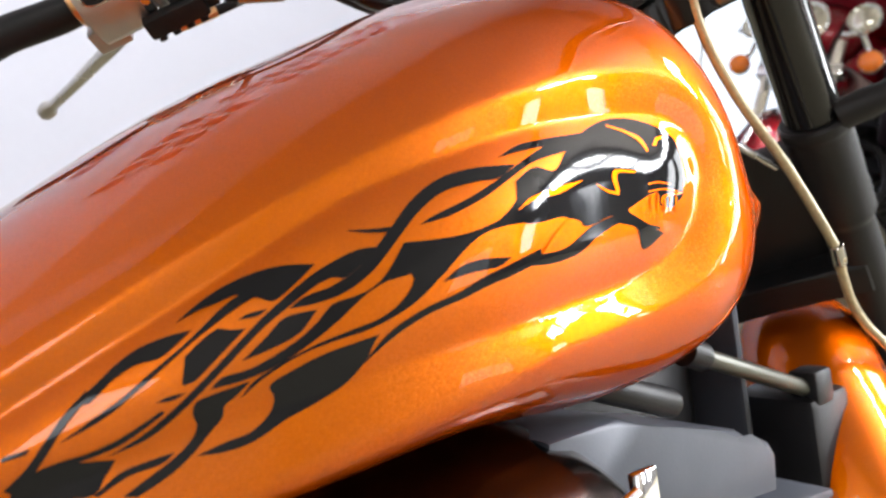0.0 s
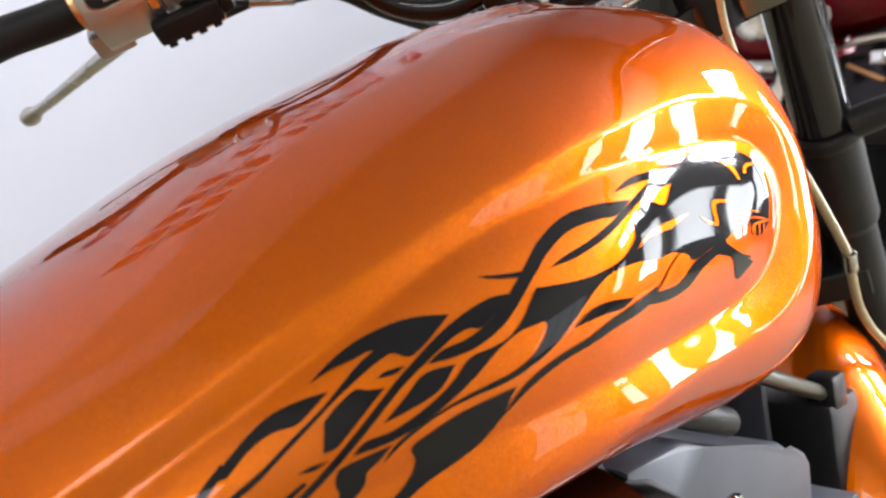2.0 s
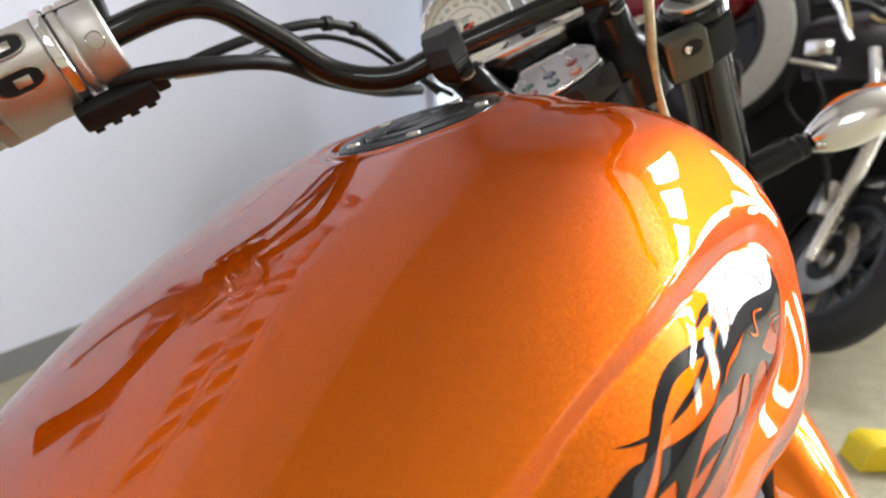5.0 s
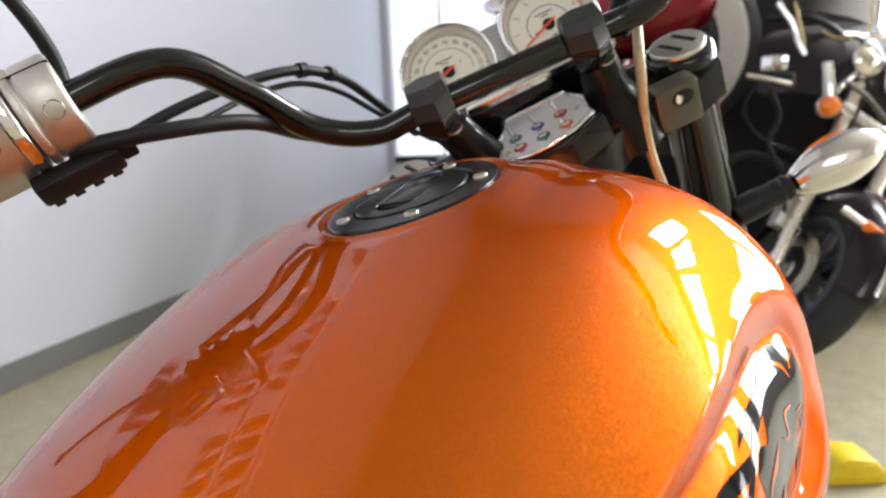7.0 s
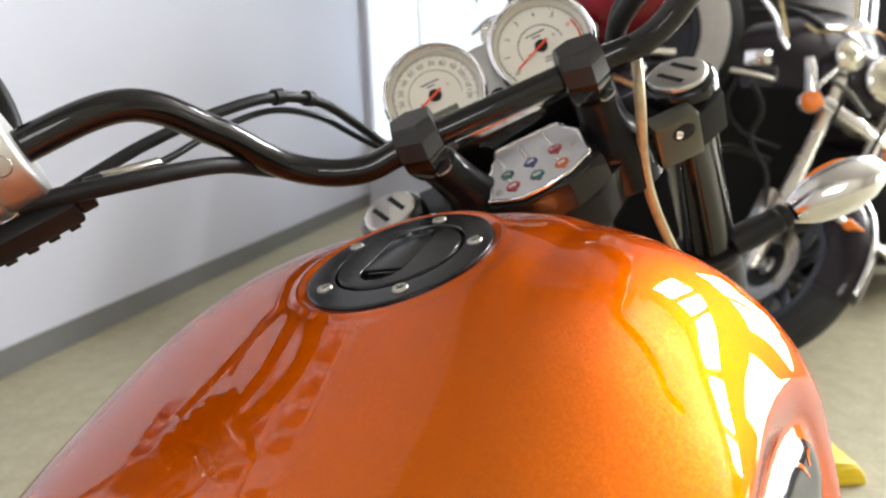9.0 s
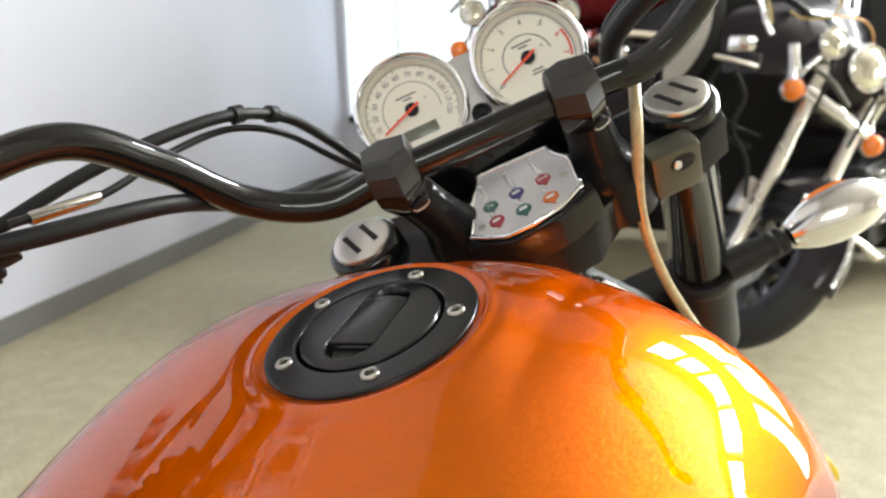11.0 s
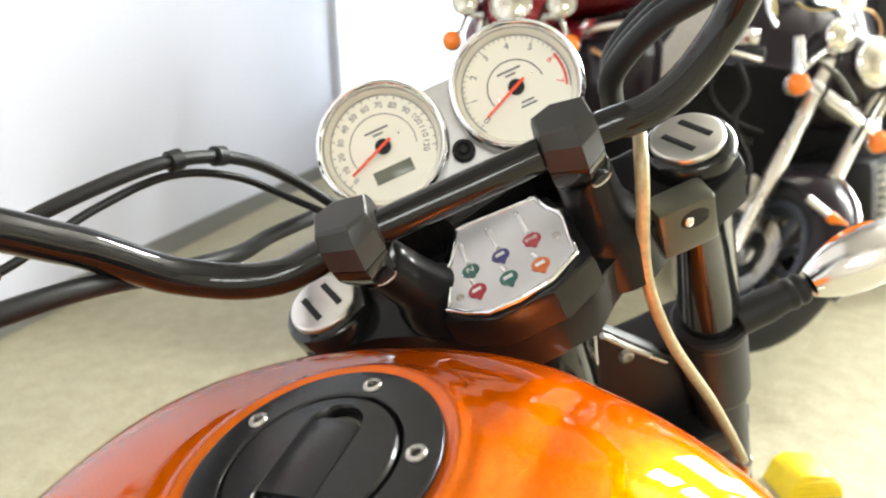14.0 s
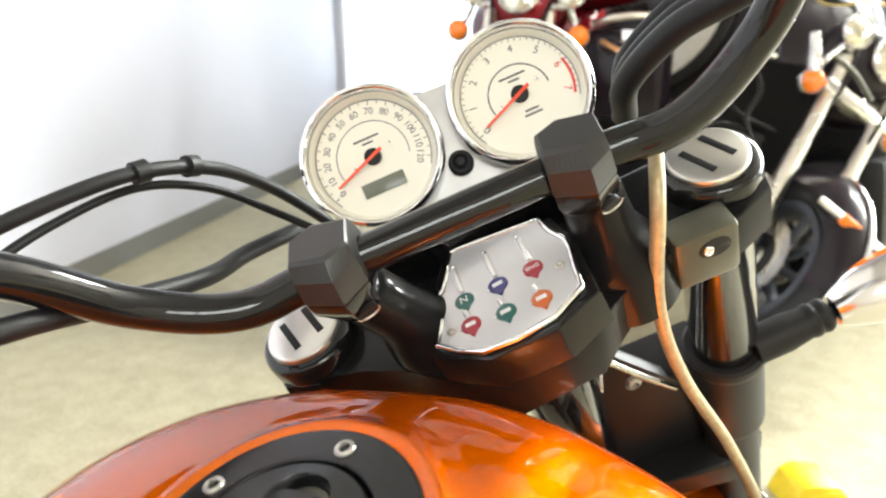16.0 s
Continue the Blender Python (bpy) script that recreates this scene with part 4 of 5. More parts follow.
for p, d in (((-0.1985, 0.0725, 0.1285), (-0.04, -0.04, 0.03)), ((-0.178, 0.0965, 0.1035), (-0.03, -0.05, 0.05))):
    part("cable_clip", rod(Vector(p) - Vector(d).normalized() * 0.005, Vector(p) + Vector(d).normalized() * 0.005, 0.0078), RUBBER, bike, m=ST)
part("brake_hose", sweep(curve_points([(0.1115, -0.012, 0.051), (0.1085, -0.022, 0.0485), (0.0945, -0.0488, 0.0296), (0.0791, -0.0639, -0.0444), (0.0854, -0.0727, -0.1274), (0.107, -0.0855, -0.224), (0.1224, -0.1017, -0.325), (0.1203, -0.1, -0.3444), (0.1194, -0.0985, -0.396), (0.126, -0.096, -0.4375), (0.138, -0.094, -0.474), (0.158, -0.09, -0.55)], 10), 0.0049, 14), BRAID, bike, "amber clear-sleeved braided brake hose", m=ST)
for k, (dy, r) in enumerate(((0.0, 0.0095), (0.016, 0.0062), (0.03, 0.0056))):
    part("right_cable", sweep(curve_points([(0.1217 + 0.004 * k, 0.0656 + dy, 0.0116), (0.1227 + 0.006 * k, 0.0501 + dy, 0.0506), (0.1532 + 0.008 * k, 0.0323 + dy, 0.0869), (0.1953 + 0.01 * k, 0.0074 + dy, 0.1139), (0.2363 + 0.008 * k, 0.0011 + dy, 0.1576), (0.27, -0.02 + dy, 0.2)], 8), r, 12), RUBBER, bike, "black throttle cable", m=ST)

# fork clamps and fork legs
clamp_out = [(-0.186, 0.0), (-0.176, -0.028), (-0.15, -0.038), (-0.12, -0.036), (-0.09, -0.05), (-0.062, -0.078), (-0.03, -0.094), (0.03, -0.088), (0.05, -0.07), (0.075, -0.052), (0.12, -0.05), (0.15, -0.042), (0.178, -0.03), (0.186, 0.0), (0.17, 0.03), (0.12, 0.036), (0.06, 0.03), (0, 0.03), (-0.06, 0.03), (-0.12, 0.036), (-0.17, 0.03)]
top_clamp = part("top_clamp", slab(clamp_out, -0.052, -0.012, 0.004), RISERBLACK, bike, "gloss black upper fork clamp", m=ST)
part("panel_shell", slab([(-0.044, 0.014), (0.038, 0.002), (0.046, -0.03), (0.043, -0.082), (0.012, -0.096), (-0.032, -0.094), (-0.066, -0.072), (-0.06, -0.026)], -0.03, -0.0025, 0.004), BLACK, top_clamp, "gloss black lamp panel shell", m=frame_at((0, 0, 0.0107), (-0.099, 0.121, 0.988), (1, 0, 0.1)))
for fx, fy, top, lx, ly in ((-0.067, -0.034, 0.062, -0.37, -0.11), (0.066, -0.03, 0.05, -0.08, 0.05)):
    slant = Matrix(((1, 0, lx, fx), (0, 1, ly, fy), (0, 0, 1, 0), (0, 0, 0, 1)))
    part("riser_post", lathe(turned([(0.0, -0.05), (0.037, -0.05), (0.034, -0.01), (0.0275, 0.003), (0.0222, 0.013), (0.0205, 0.028), (0.0195, top), (0.0, top + 0.001)], 0.003), 48, m=slant), RISERBLACK, top_clamp, "black riser post with a flared foot")
part("pinch_boss", box((0.098, -0.056, -0.05), (0.143, -0.03, -0.002), 0.006), BOSS, top_clamp, "satin pinch boss")
part("pinch_hole", lathe(turned([(0.0, -0.002), (0.0085, -0.002), (0.0085, 0.0006), (0.0, 0.0007)], 0.0003), 28, m=Matrix.Translation((0.1245, -0.056, -0.0165)) @ pose(0, 0, 0, 90, 0, 0), sx=1.3), RUBBER, top_clamp, "dark disc for the shaded bolt recess")
part("pinch_bolt", lathe(turned([(0.0, 0.0), (0.0048, 0.0), (0.0048, 0.0016), (0.0036, 0.0022), (0.003, 0.0016), (0.0028, 0.0006), (0, 0.0006)], 0.0003), 20, m=Matrix.Translation((0.1195, -0.0562, -0.0165)) @ pose(0, 0, 0, 90, 0, 0), sx=0.75), CHROME, top_clamp, "chrome pinch bolt")
for sx in (-0.1505, 0.1508):
    fork = part("fork_tube", lathe(turned([(0, -0.225), (0.0285, -0.225), (0.0285, -0.058), (0.0345, -0.056), (0.0345, -0.002), (0.031, 0.003), (0, 0.003)], 0.002), 56, m=Matrix.Translation((sx, 0, 0))), BLACK, bike, "gloss black upper fork tube", m=ST)
    part("fork_cap", lathe(turned([(0, 0.0), (0.0272, 0.0), (0.0272, 0.0062), (0.0255, 0.0078), (0, 0.0082)], 0.0012), 56, m=Matrix.Translation((sx, 0, 0))), CAPALLOY, fork, "satin alloy fork cap with two slots")
    for k in (-0.0095, 0.0095):
        part("cap_slot", box((sx - 0.0145, k - 0.0026, 0.0079), (sx + 0.0145, k + 0.0026, 0.0086), 0.0003, m=Matrix.Translation((sx, 0, 0)) @ Matrix.Rotation(radians(-68), 4, "Z") @ Matrix.Translation((-sx, 0, 0))), RUBBER, fork, "dark bar for a shaded spanner slot")
    part("fork_slider", lathe(turned([(0, -0.86), (0.024, -0.86), (0.028, -0.8), (0.028, -0.36), (0.0335, -0.35), (0.0335, -0.24), (0.037, -0.235), (0.037, -0.222), (0, -0.222)], 0.003), 40, m=Matrix.Translation((sx, 0, 0))), RUBBER, fork, "black lower fork leg")
part("lower_clamp", slab([(-0.182, -0.005), (-0.15, -0.03), (-0.05, -0.02), (0.05, -0.02), (0.15, -0.03), (0.182, -0.005), (0.17, 0.03), (0, 0.04), (-0.17, 0.03)], -0.45, -0.41, 0.005), SATIN, bike, "black lower fork clamp", m=ST)
part("lower_yoke", box((0.03, 0.02, -0.44), (0.15, 0.07, -0.268), 0.008), SATIN, bike, "black lower fork yoke", m=ST)
lamp_ear = part("lamp_bracket", slab([(0.046, 0.184), (0.098, 0.268), (0.124, 0.3), (0.128, 0.44), (0.012, 0.44), (0.018, 0.285), (0.038, 0.178)], 0.0, 0.014, 0.002, m=pose(0, 0.014, 0, -90, 0, 0)), SATIN, bike, "satin black lamp bracket", m=ST)
part("bracket_edge", sweep(curve_points([(0.046, 0.0, -0.181), (0.072, -0.002, -0.222), (0.1, 0.0, -0.266)], 6), 0.0032, 12), STEEL, lamp_ear, "bright bracket edge")
part("control_wire", sweep(curve_points([(0.038, -0.006, -0.168), (0.028, -0.008, -0.226), (0.015, -0.006, -0.296)], 6), 0.0026, 12), CHROME, lamp_ear, "bright steel wire")
part("bracket_bolt", lathe(turned([(0, 0), (0.008, 0), (0.0075, 0.005), (0.004, 0.006), (0.0035, 0.002), (0, 0.002)], 0.0006), 20, m=Matrix.Translation((0.062, 0.0, -0.225)) @ pose(0, 0, 0, 90, 0, 0)), STEEL, lamp_ear, "steel bolt head")
part("steering_head", rod((0, 0.0, -0.3), (0, 0.0, -0.05), 0.034), BLACK, bike, "black steering head", m=ST)

part("clamp_bridge", box((-0.1, 0.014, -0.02), (0.06, 0.045, 0.028), 0.008), BLACK, top_clamp, "gloss black bridge behind the lamp panel")

part("hose_joint", rod((0.1225, -0.1015, -0.316), (0.1208, -0.1002, -0.341), 0.0072), STEEL, bike, "steel hose joint", m=ST)

# turn signal on its rubber-collared stalk
sig_a, sig_b = Vector((0.188, -0.015, -0.222)), Vector((0.352, -0.012, -0.214))
sm = frame_at(sig_a, sig_b - sig_a, (0, 0, 1))
sig = part("turn_signal", lathe([(0.0, 0.168), (0.008, 0.1655), (0.018, 0.157), (0.026, 0.14), (0.0295, 0.12), (0.029, 0.1), (0.025, 0.08), (0.018, 0.064), (0.0135, 0.056), (0.0, 0.055)], 40, m=sm), SATINCHROME, bike, "chrome bullet turn signal on a rubber stalk", m=ST)
part("stalk", lathe(turned([(0.0, -0.02), (0.017, -0.02), (0.017, 0.012), (0.0145, 0.03), (0.0158, 0.034), (0.0158, 0.038), (0.0138, 0.04), (0.0155, 0.044), (0.0155, 0.048), (0.0135, 0.051), (0.0, 0.058)], 0.001), 32, m=sm), RUBBER, sig, "ribbed black rubber stalk")
part("lens", lathe([(0.0, 0.0), (0.0245, 0.0), (0.026, 0.0025), (0.02, 0.005), (0, 0.006)], 36, m=Matrix.Translation(sig_a + (sig_b - sig_a).normalized() * 0.112) @ pose(0, 0, 0, -90, 0, 0) @ Matrix.Translation((0, 0, 0.0165)), sx=1.42), AMBER, sig, "amber lens")
part("trim", sweep([sig_a + (sig_b - sig_a).normalized() * t + Vector((0, -0.012, -0.0215)) * (1 - abs(t - 0.115) / 0.09) for t in np.linspace(0.062, 0.16, 12)], 0.0028, 10), BRASS, sig, "warm polished trim")


# instruments
def lettering(text, size, m, material, parent, name="numeral"):
    cu = bpy.data.curves.new(name, "FONT")
    cu.body, cu.size, cu.align_x, cu.align_y, cu.extrude = text, size, "CENTER", "CENTER", 0.00012
    tmp = bpy.data.objects.new(name, cu)
    scene.collection.objects.link(tmp)
    me = bpy.data.meshes.new_from_object(tmp.evaluated_get(bpy.context.evaluated_depsgraph_get()))
    bpy.data.objects.remove(tmp)
    me.materials.clear()
    me.materials.append(material)
    ob = new(name, me)
    ob.parent = parent
    ob.matrix_local = m
    return ob


def arc(r, w, a0, a1, z=0.0):
    """A flat arc band, angles clockwise from the top."""
    bm = bmesh.new()
    n = 48
    ang = [radians(a0 + (a1 - a0) * i / n) for i in range(n + 1)]
    rows = [[bm.verts.new((math.sin(a) * q, math.cos(a) * q, h)) for a in ang] for q, h in ((r - w / 2, z), (r - w / 2, z + 0.0002), (r + w / 2, z + 0.0002), (r + w / 2, z))]
    for a, c in zip(rows, rows[1:]):
        for i in range(n):
            bm.faces.new((a[i], a[i + 1], c[i + 1], c[i]))
    return bm


def gauge(name, centre, first, last, steps, numerals, digit, needle, red_from=None):
    m = ST @ frame_at(centre, GN, (1, 0, 0))
    g = part(name, lathe(turned([(0, -0.055), (0.03, -0.054), (0.05, -0.03), (0.0545, -0.012), (0.056, -0.004), (0.056, 0.004), (0.0535, 0.0075), (0.0505, 0.0065), (0.0495, 0.001), (0.0492, -0.006), (0, -0.006)], 0.0016), 96), CHROME, bike, "chrome-rimmed round gauge with a cream dial", m=m)
    part("bezel_ring", lathe([(0.0492, -0.0055), (0.0492, 0.0008), (0.0455, -0.0042), (0.0455, -0.0055)], 96), DIAL, g, "cream inner ring")
    part("dial", lathe([(0, -0.0058), (0.0456, -0.0058), (0.0456, -0.0045), (0, -0.0045)], 96), DIAL, g, "cream dial face")
    z = -0.0044
    for i in range(len(numerals)):
        a = first + (last - first) * i / (len(numerals) - 1)
        r = 0.0362
        ra = radians(a)
        hot = red_from is not None and i >= red_from
        lettering(numerals[i], digit, Matrix.Translation((r * math.sin(ra), r * math.cos(ra), z)) @ Matrix.Rotation(-ra, 4, "Z"), REDINK if hot else INK, g)
    for i in range(steps + 1):
        a = radians(first + (last - first) * i / steps)
        long = i % (steps // (len(numerals) - 1)) == 0
        part("tick", box((-0.0003, 0.0412 if long else 0.0422, z), (0.0003, 0.0442, z + 0.0002), m=Matrix.Rotation(-a, 4, "Z")), INK, g, smooth=False)
    part("dial_rim", arc(0.0449, 0.0007, first - 8, last + 8, z), INK, g, smooth=False)
    na = radians(needle)
    nm = Matrix.Rotation(-na, 4, "Z")
    part("needle", slab([(-0.0013, -0.009), (0.0013, -0.009), (0.0009, 0.0355), (-0.0009, 0.0355)], 0.0, 0.0012, 0.0002, m=nm @ Matrix.Translation((0, 0, -0.001))), NEEDLE, g, "orange-red needle")
    part("hub", lathe(turned([(0.0, -0.0044), (0.0068, -0.0044), (0.0066, -0.0014), (0.0, -0.0012)], 0.0005), 32), RUBBER, g, "black needle hub")
    for w, y in ((0.021, 0.0155), (0.009, 0.0118)):
        part("print_bar", box((-w / 2, y - 0.0008, z), (w / 2, y + 0.0008, z + 0.0002)), INK, g, smooth=False)
    for x, y in ((-0.0165, -0.004), (0.0165, 0.006)):
        part("pip", lathe([(0.0014, z), (0.0014, z + 0.0006), (0, z + 0.0007)], 12, m=Matrix.Translation((x, y, 0))), CHROME, g)
    return g


GN = Vector((0.02, -0.62, 0.75)).normalized()
SPD, TAC = Vector((-0.0621, 0.1066, 0.0398)) + GN * 0.0066, Vector((0.0589, 0.0968, 0.0487)) - GN * 0.0066
spd = gauge("speedometer", SPD, -118, 112, 24, ["0"] + [str(10 * k) for k in range(1, 13)], 0.0074, -112)
lcd = part("lcd_window", box((-0.0172, -0.0288, -0.0044), (0.0172, -0.0176, -0.0038), 0.0004), LCD, spd, "grey-green display window")
part("km_scale", arc(0.0285, 0.0007, -112, 105, -0.0044), INK, spd, smooth=False)
tac = gauge("tachometer", TAC, -115, 106, 35, [str(k) for k in range(8)], 0.0082, -114, 6)
part("inner_arc", arc(0.0238, 0.0011, -108, 88, -0.0044), INK, tac, smooth=False)
part("red_band", arc(0.0415, 0.0022, 72, 112, -0.00435), REDINK, tac, "red band", smooth=False)
for w, y in ((0.011, -0.014), (0.014, -0.0175)):
    part("print_bar", box((0.004 - w / 2, y - 0.0008, -0.0044), (0.004 + w / 2, y + 0.0008, -0.0042)), INK, tac, smooth=False)

# grey bracket that carries both gauges
gm = ST @ frame_at((SPD + TAC) / 2, GN, TAC - SPD)
carrier = part("gauge_carrier", slab(smoothed([(-0.1, 0.03), (-0.06, 0.058), (-0.02, 0.036), (0.0, 0.034), (0.02, 0.036), (0.06, 0.058), (0.1, 0.03), (0.105, -0.02), (0.065, -0.058), (0.03, -0.064), (0.0, -0.068), (-0.03, -0.064), (-0.065, -0.058), (-0.105, -0.02)], 5), -0.022, -0.012, 0.002), mat("satin_grey_plate", (0.4, 0.39, 0.385), 0.4, 0.9, bump=0.05, bscale=700), bike, "satin grey gauge carrier plate", m=gm)
part("reset_button", lathe(turned([(0.0, -0.006), (0.0098, -0.006), (0.0098, 0.0), (0.0085, 0.002), (0.006, 0.002), (0.0055, -0.001), (0.0038, -0.001), (0.0034, 0.003), (0, 0.0034)], 0.0006), 32, m=Matrix.Translation((0.0, -0.03, -0.006))), RUBBER, carrier, "black reset button")
part("carrier_apron", box((-0.066, 0.017, 0.017), (0.056, 0.03, 0.034), 0.004), SATINCHROME, carrier, "polished bar under the gauges", m=gm.inverted() @ ST)
part("mirror_stem", sweep(curve_points([(-0.362, -0.06, 0.215), (-0.353, -0.032, 0.25), (-0.348, -0.026, 0.29), (-0.352, -0.022, 0.36)], 8), 0.0062, 14), RUBBER, bike, "black rubber-sleeved stem", m=ST)
part("carrier_stay", rod((0, 0.09, -0.012), (0, 0.02, -0.035), 0.01), BLACK, bike, "black gauge stay", m=ST)

# warning lamp panel
PM = frame_at((0, 0, 0.0107), (-0.099, 0.121, 0.988), (1, 0, 0.1))
shield = [(-0.034, 0.009), (-0.028, 0.0095), (-0.002, 0.004), (0.024, -0.0015), (0.029, -0.002), (0.0295, -0.009), (0.0315, -0.019), (0.037, -0.031), (0.0375, -0.04), (0.0345, -0.06), (0.033, -0.075), (0.012, -0.0865), (-0.012, -0.089), (-0.032, -0.087), (-0.046, -0.077), (-0.0575, -0.066), (-0.0525, -0.052), (-0.051, -0.04), (-0.053, -0.03), (-0.046, -0.024), (-0.041, -0.012)]
panel = part("indicator_panel", slab(shield, -0.003, 0.0008, 0.0006), SILVERPLATE, bike, "silver shield-shaped warning lamp panel", m=ST @ PM)
rim = [Vector((x, y, 0.0006)) for x, y in shield]
cen = sum(rim, Vector()) / len(rim)
rim = [cen + (p - cen) * 1.035 for p in rim]
part("panel_rim", sweep(rim + [rim[0]], 0.0021, 10), CHROME, panel, "chrome rim")
drop = [(0.0067 * math.sin(a), 0.0064 * math.cos(a)) for a in np.linspace(-math.pi * 0.86, math.pi * 0.86, 22)] + [(0.0014, -0.0082), (0.0, -0.01), (-0.0014, -0.0082)]
for x, y, material, word, stem in ((-0.035, -0.0416, LAMPGREEN, "N", True), (-0.0112, -0.0424, LAMPBLUE, "", True), (0.0131, -0.0432, LAMPRED, "ENG", True),
                                   (-0.0355, -0.0643, LAMPRED, "", False), (-0.0125, -0.0678, LAMPGREEN, "", False), (0.0105, -0.071, LAMPAMBER, "", False)):
    lamp = part("warning_lamp", slab([(x + p, y + q) for p, q in drop], 0.0006, 0.0022, 0.0006), material, panel, "enamelled warning lamp drop")
    lm = Matrix.Translation((x, y, 0.0023))
    if word:
        lettering(word, 0.0078 if word == "N" else 0.0048, lm, WHITEBAR, lamp, "lamp_letter")
    else:
        part("lamp_mark", slab([(-0.0034, -0.0016), (0.0034, -0.0016), (0.0034, 0.0016), (-0.0034, 0.0016)], 0, 0.0002, m=lm), WHITEBAR, lamp, smooth=False)
    part("pip", lathe([(0.0013, 0.0), (0.0013, 0.001), (0, 0.0014)], 12, m=Matrix.Translation((x - 0.0062, y - 0.001, 0.0008))), CHROME, panel)
    if stem:
        part("rivet", lathe([(0.0021, 0.0), (0.0021, 0.0018), (0.0012, 0.003), (0, 0.0034)], 14, m=Matrix.Translation((x - 0.001, y + 0.0335, 0.0006))), CHROME, panel, "bright rivet")
    part("stem", rod((x + 0.0002, y + (0.0078 if stem else 0.0062), 0.0012), (x - 0.001, y + (0.033 if stem else 0.0125), 0.0012), 0.0021, 12), STEM, panel, "raised chrome stem")
for x, y in ((-0.0485, -0.062), (0.029, -0.052)):
    part("panel_screw", lathe(turned([(0.0, 0.0008), (0.0034, 0.0008), (0.003, 0.0022), (0.0014, 0.0024), (0.0012, 0.0012), (0, 0.0012)], 0.0003), 18, m=Matrix.Translation((x, y, 0))), STEEL, panel, "steel screw")

# front wheel and fender
AXLE = Vector((0.05, -0.10, -0.78))
am = Matrix.Translation(AXLE) @ pose(0, 0, 0, 0, 90, 0)
wheel = part("front_wheel", lathe(turned([(0.19, -0.05), (0.215, -0.045), (0.2, -0.02), (0.2, 0.02), (0.215, 0.045), (0.19, 0.05), (0.18, 0.0), (0.19, -0.05)], 0.004), 64, m=am), SATIN, bike, "black front wheel", m=ST)
part("tyre", lathe(turned([(0.21, -0.05), (0.245, -0.058), (0.27, -0.04), (0.28, 0.0), (0.27, 0.04), (0.245, 0.058), (0.21, 0.05), (0.2, 0.0), (0.21, -0.05)], 0.01), 72, m=am), TYRE, wheel, "black rubber tyre")
part("hub", lathe(turned([(0.0, -0.08), (0.03, -0.08), (0.05, -0.03), (0.05, 0.03), (0.03, 0.08), (0, 0.08)], 0.004), 32, m=am), BRUSHED, wheel)
for k in range(10):
    part("spoke", box((0.04, -0.012, -0.012), (0.185, 0.012, 0.012), 0.004, m=am @ Matrix.Rotation(radians(36 * k), 4, "Z")), SATIN, wheel)


def fender_mesh():
    bm = bmesh.new()
    rings = []
    for a in np.linspace(radians(10), radians(215), 80):
        ring = []
        for k in np.linspace(-1, 1, 31):
            r = 0.335 - 0.06 * abs(k) ** 2.6
            ring.append(bm.verts.new(AXLE + Vector((0.08 * k, r * math.cos(a), r * math.sin(a)))))
        rings.append(ring)
    for p, q in zip(rings, rings[1:]):
        for i in range(30):
            bm.faces.new((p[i], p[i + 1], q[i + 1], q[i]))
    return bm


fender = part("front_fender", fender_mesh(), ORANGE, bike, "candy orange front fender", m=ST)
sol = fender.modifiers.new("thickness", "SOLIDIFY")
sol.thickness = 0.003

# engine and frame pieces under the tank
def cover_mesh():
    """A rounded cover whose top rolls over from the tank's underside to an upright face."""
    bm = bmesh.new()
    rings = []
    for y in np.linspace(-0.26, 0.021, 40):
        top = float(np.interp(y, [-0.26, -0.22, -0.144, -0.08, -0.03, 0.003, 0.014, 0.021], [0.44, 0.505, 0.53, 0.531, 0.5265, 0.518, 0.508, 0.494]))
        ring = [(0.06, top - 0.1), (0.06, top - 0.01)]
        ring += [(0.07 + 0.123 * math.sin(a), top - 0.062 * (1 - math.cos(a))) for a in np.linspace(0, math.pi / 2, 18)]
        ring += [(0.193, top - 0.075), (0.193, 0.39)]
        rings.append([bm.verts.new((x, y, z)) for x, z in ring])
    for a, c in zip(rings, rings[1:]):
        for k in range(len(a) - 1):
            bm.faces.new((a[k], a[k + 1], c[k + 1], c[k]))
    bm.faces.new(rings[0])
    bm.faces.new(rings[-1])
    return bm


cover = part("side_cover", cover_mesh(), mat("smoked_chrome", (0.075, 0.06, 0.055), 0.2, 1.0), bike, "polished dark chrome engine side cover")
part("cover_edge", sweep(curve_points([(0.196, -0.16, 0.452), (0.196, -0.09, 0.474), (0.196, -0.04, 0.487), (0.196, -0.008, 0.495)], 8), 0.0034, 10), CHROME, cover, "chrome edge strip")
part("cover_tab", box((0.19, -0.009, 0.45), (0.1965, 0.012, 0.505), 0.002), CHROME, cover, "chrome corner tab")
part("cover_bolt", lathe(turned([(0.0, 0.0), (0.006, 0.0), (0.005, 0.002), (0.003, 0.003), (0, 0.003)], 0.0008), 20, m=Matrix.Translation((0.196, 0.0035, 0.482)) @ pose(0, 0, 0, 0, 90, 0)), STEEL, cover)
rocker = part("rocker_box", slab([(-0.02, 0.518), (0.05, 0.516), (0.075, 0.504), (0.16, 0.478), (0.19, 0.47), (0.2, 0.458), (0.232, 0.449), (0.24, 0.436), (0.236, 0.405), (0.05, 0.43), (-0.02, 0.44)], 0.0, 0.13, 0.006, m=Matrix.Translation((0.01, 0, 0)) @ Matrix(((0, 0, 1, 0), (1, 0, 0, 0), (0, 1, 0, 0), (0, 0, 0, 1)))), GREYCAST, bike, "grey cast cylinder head cover")
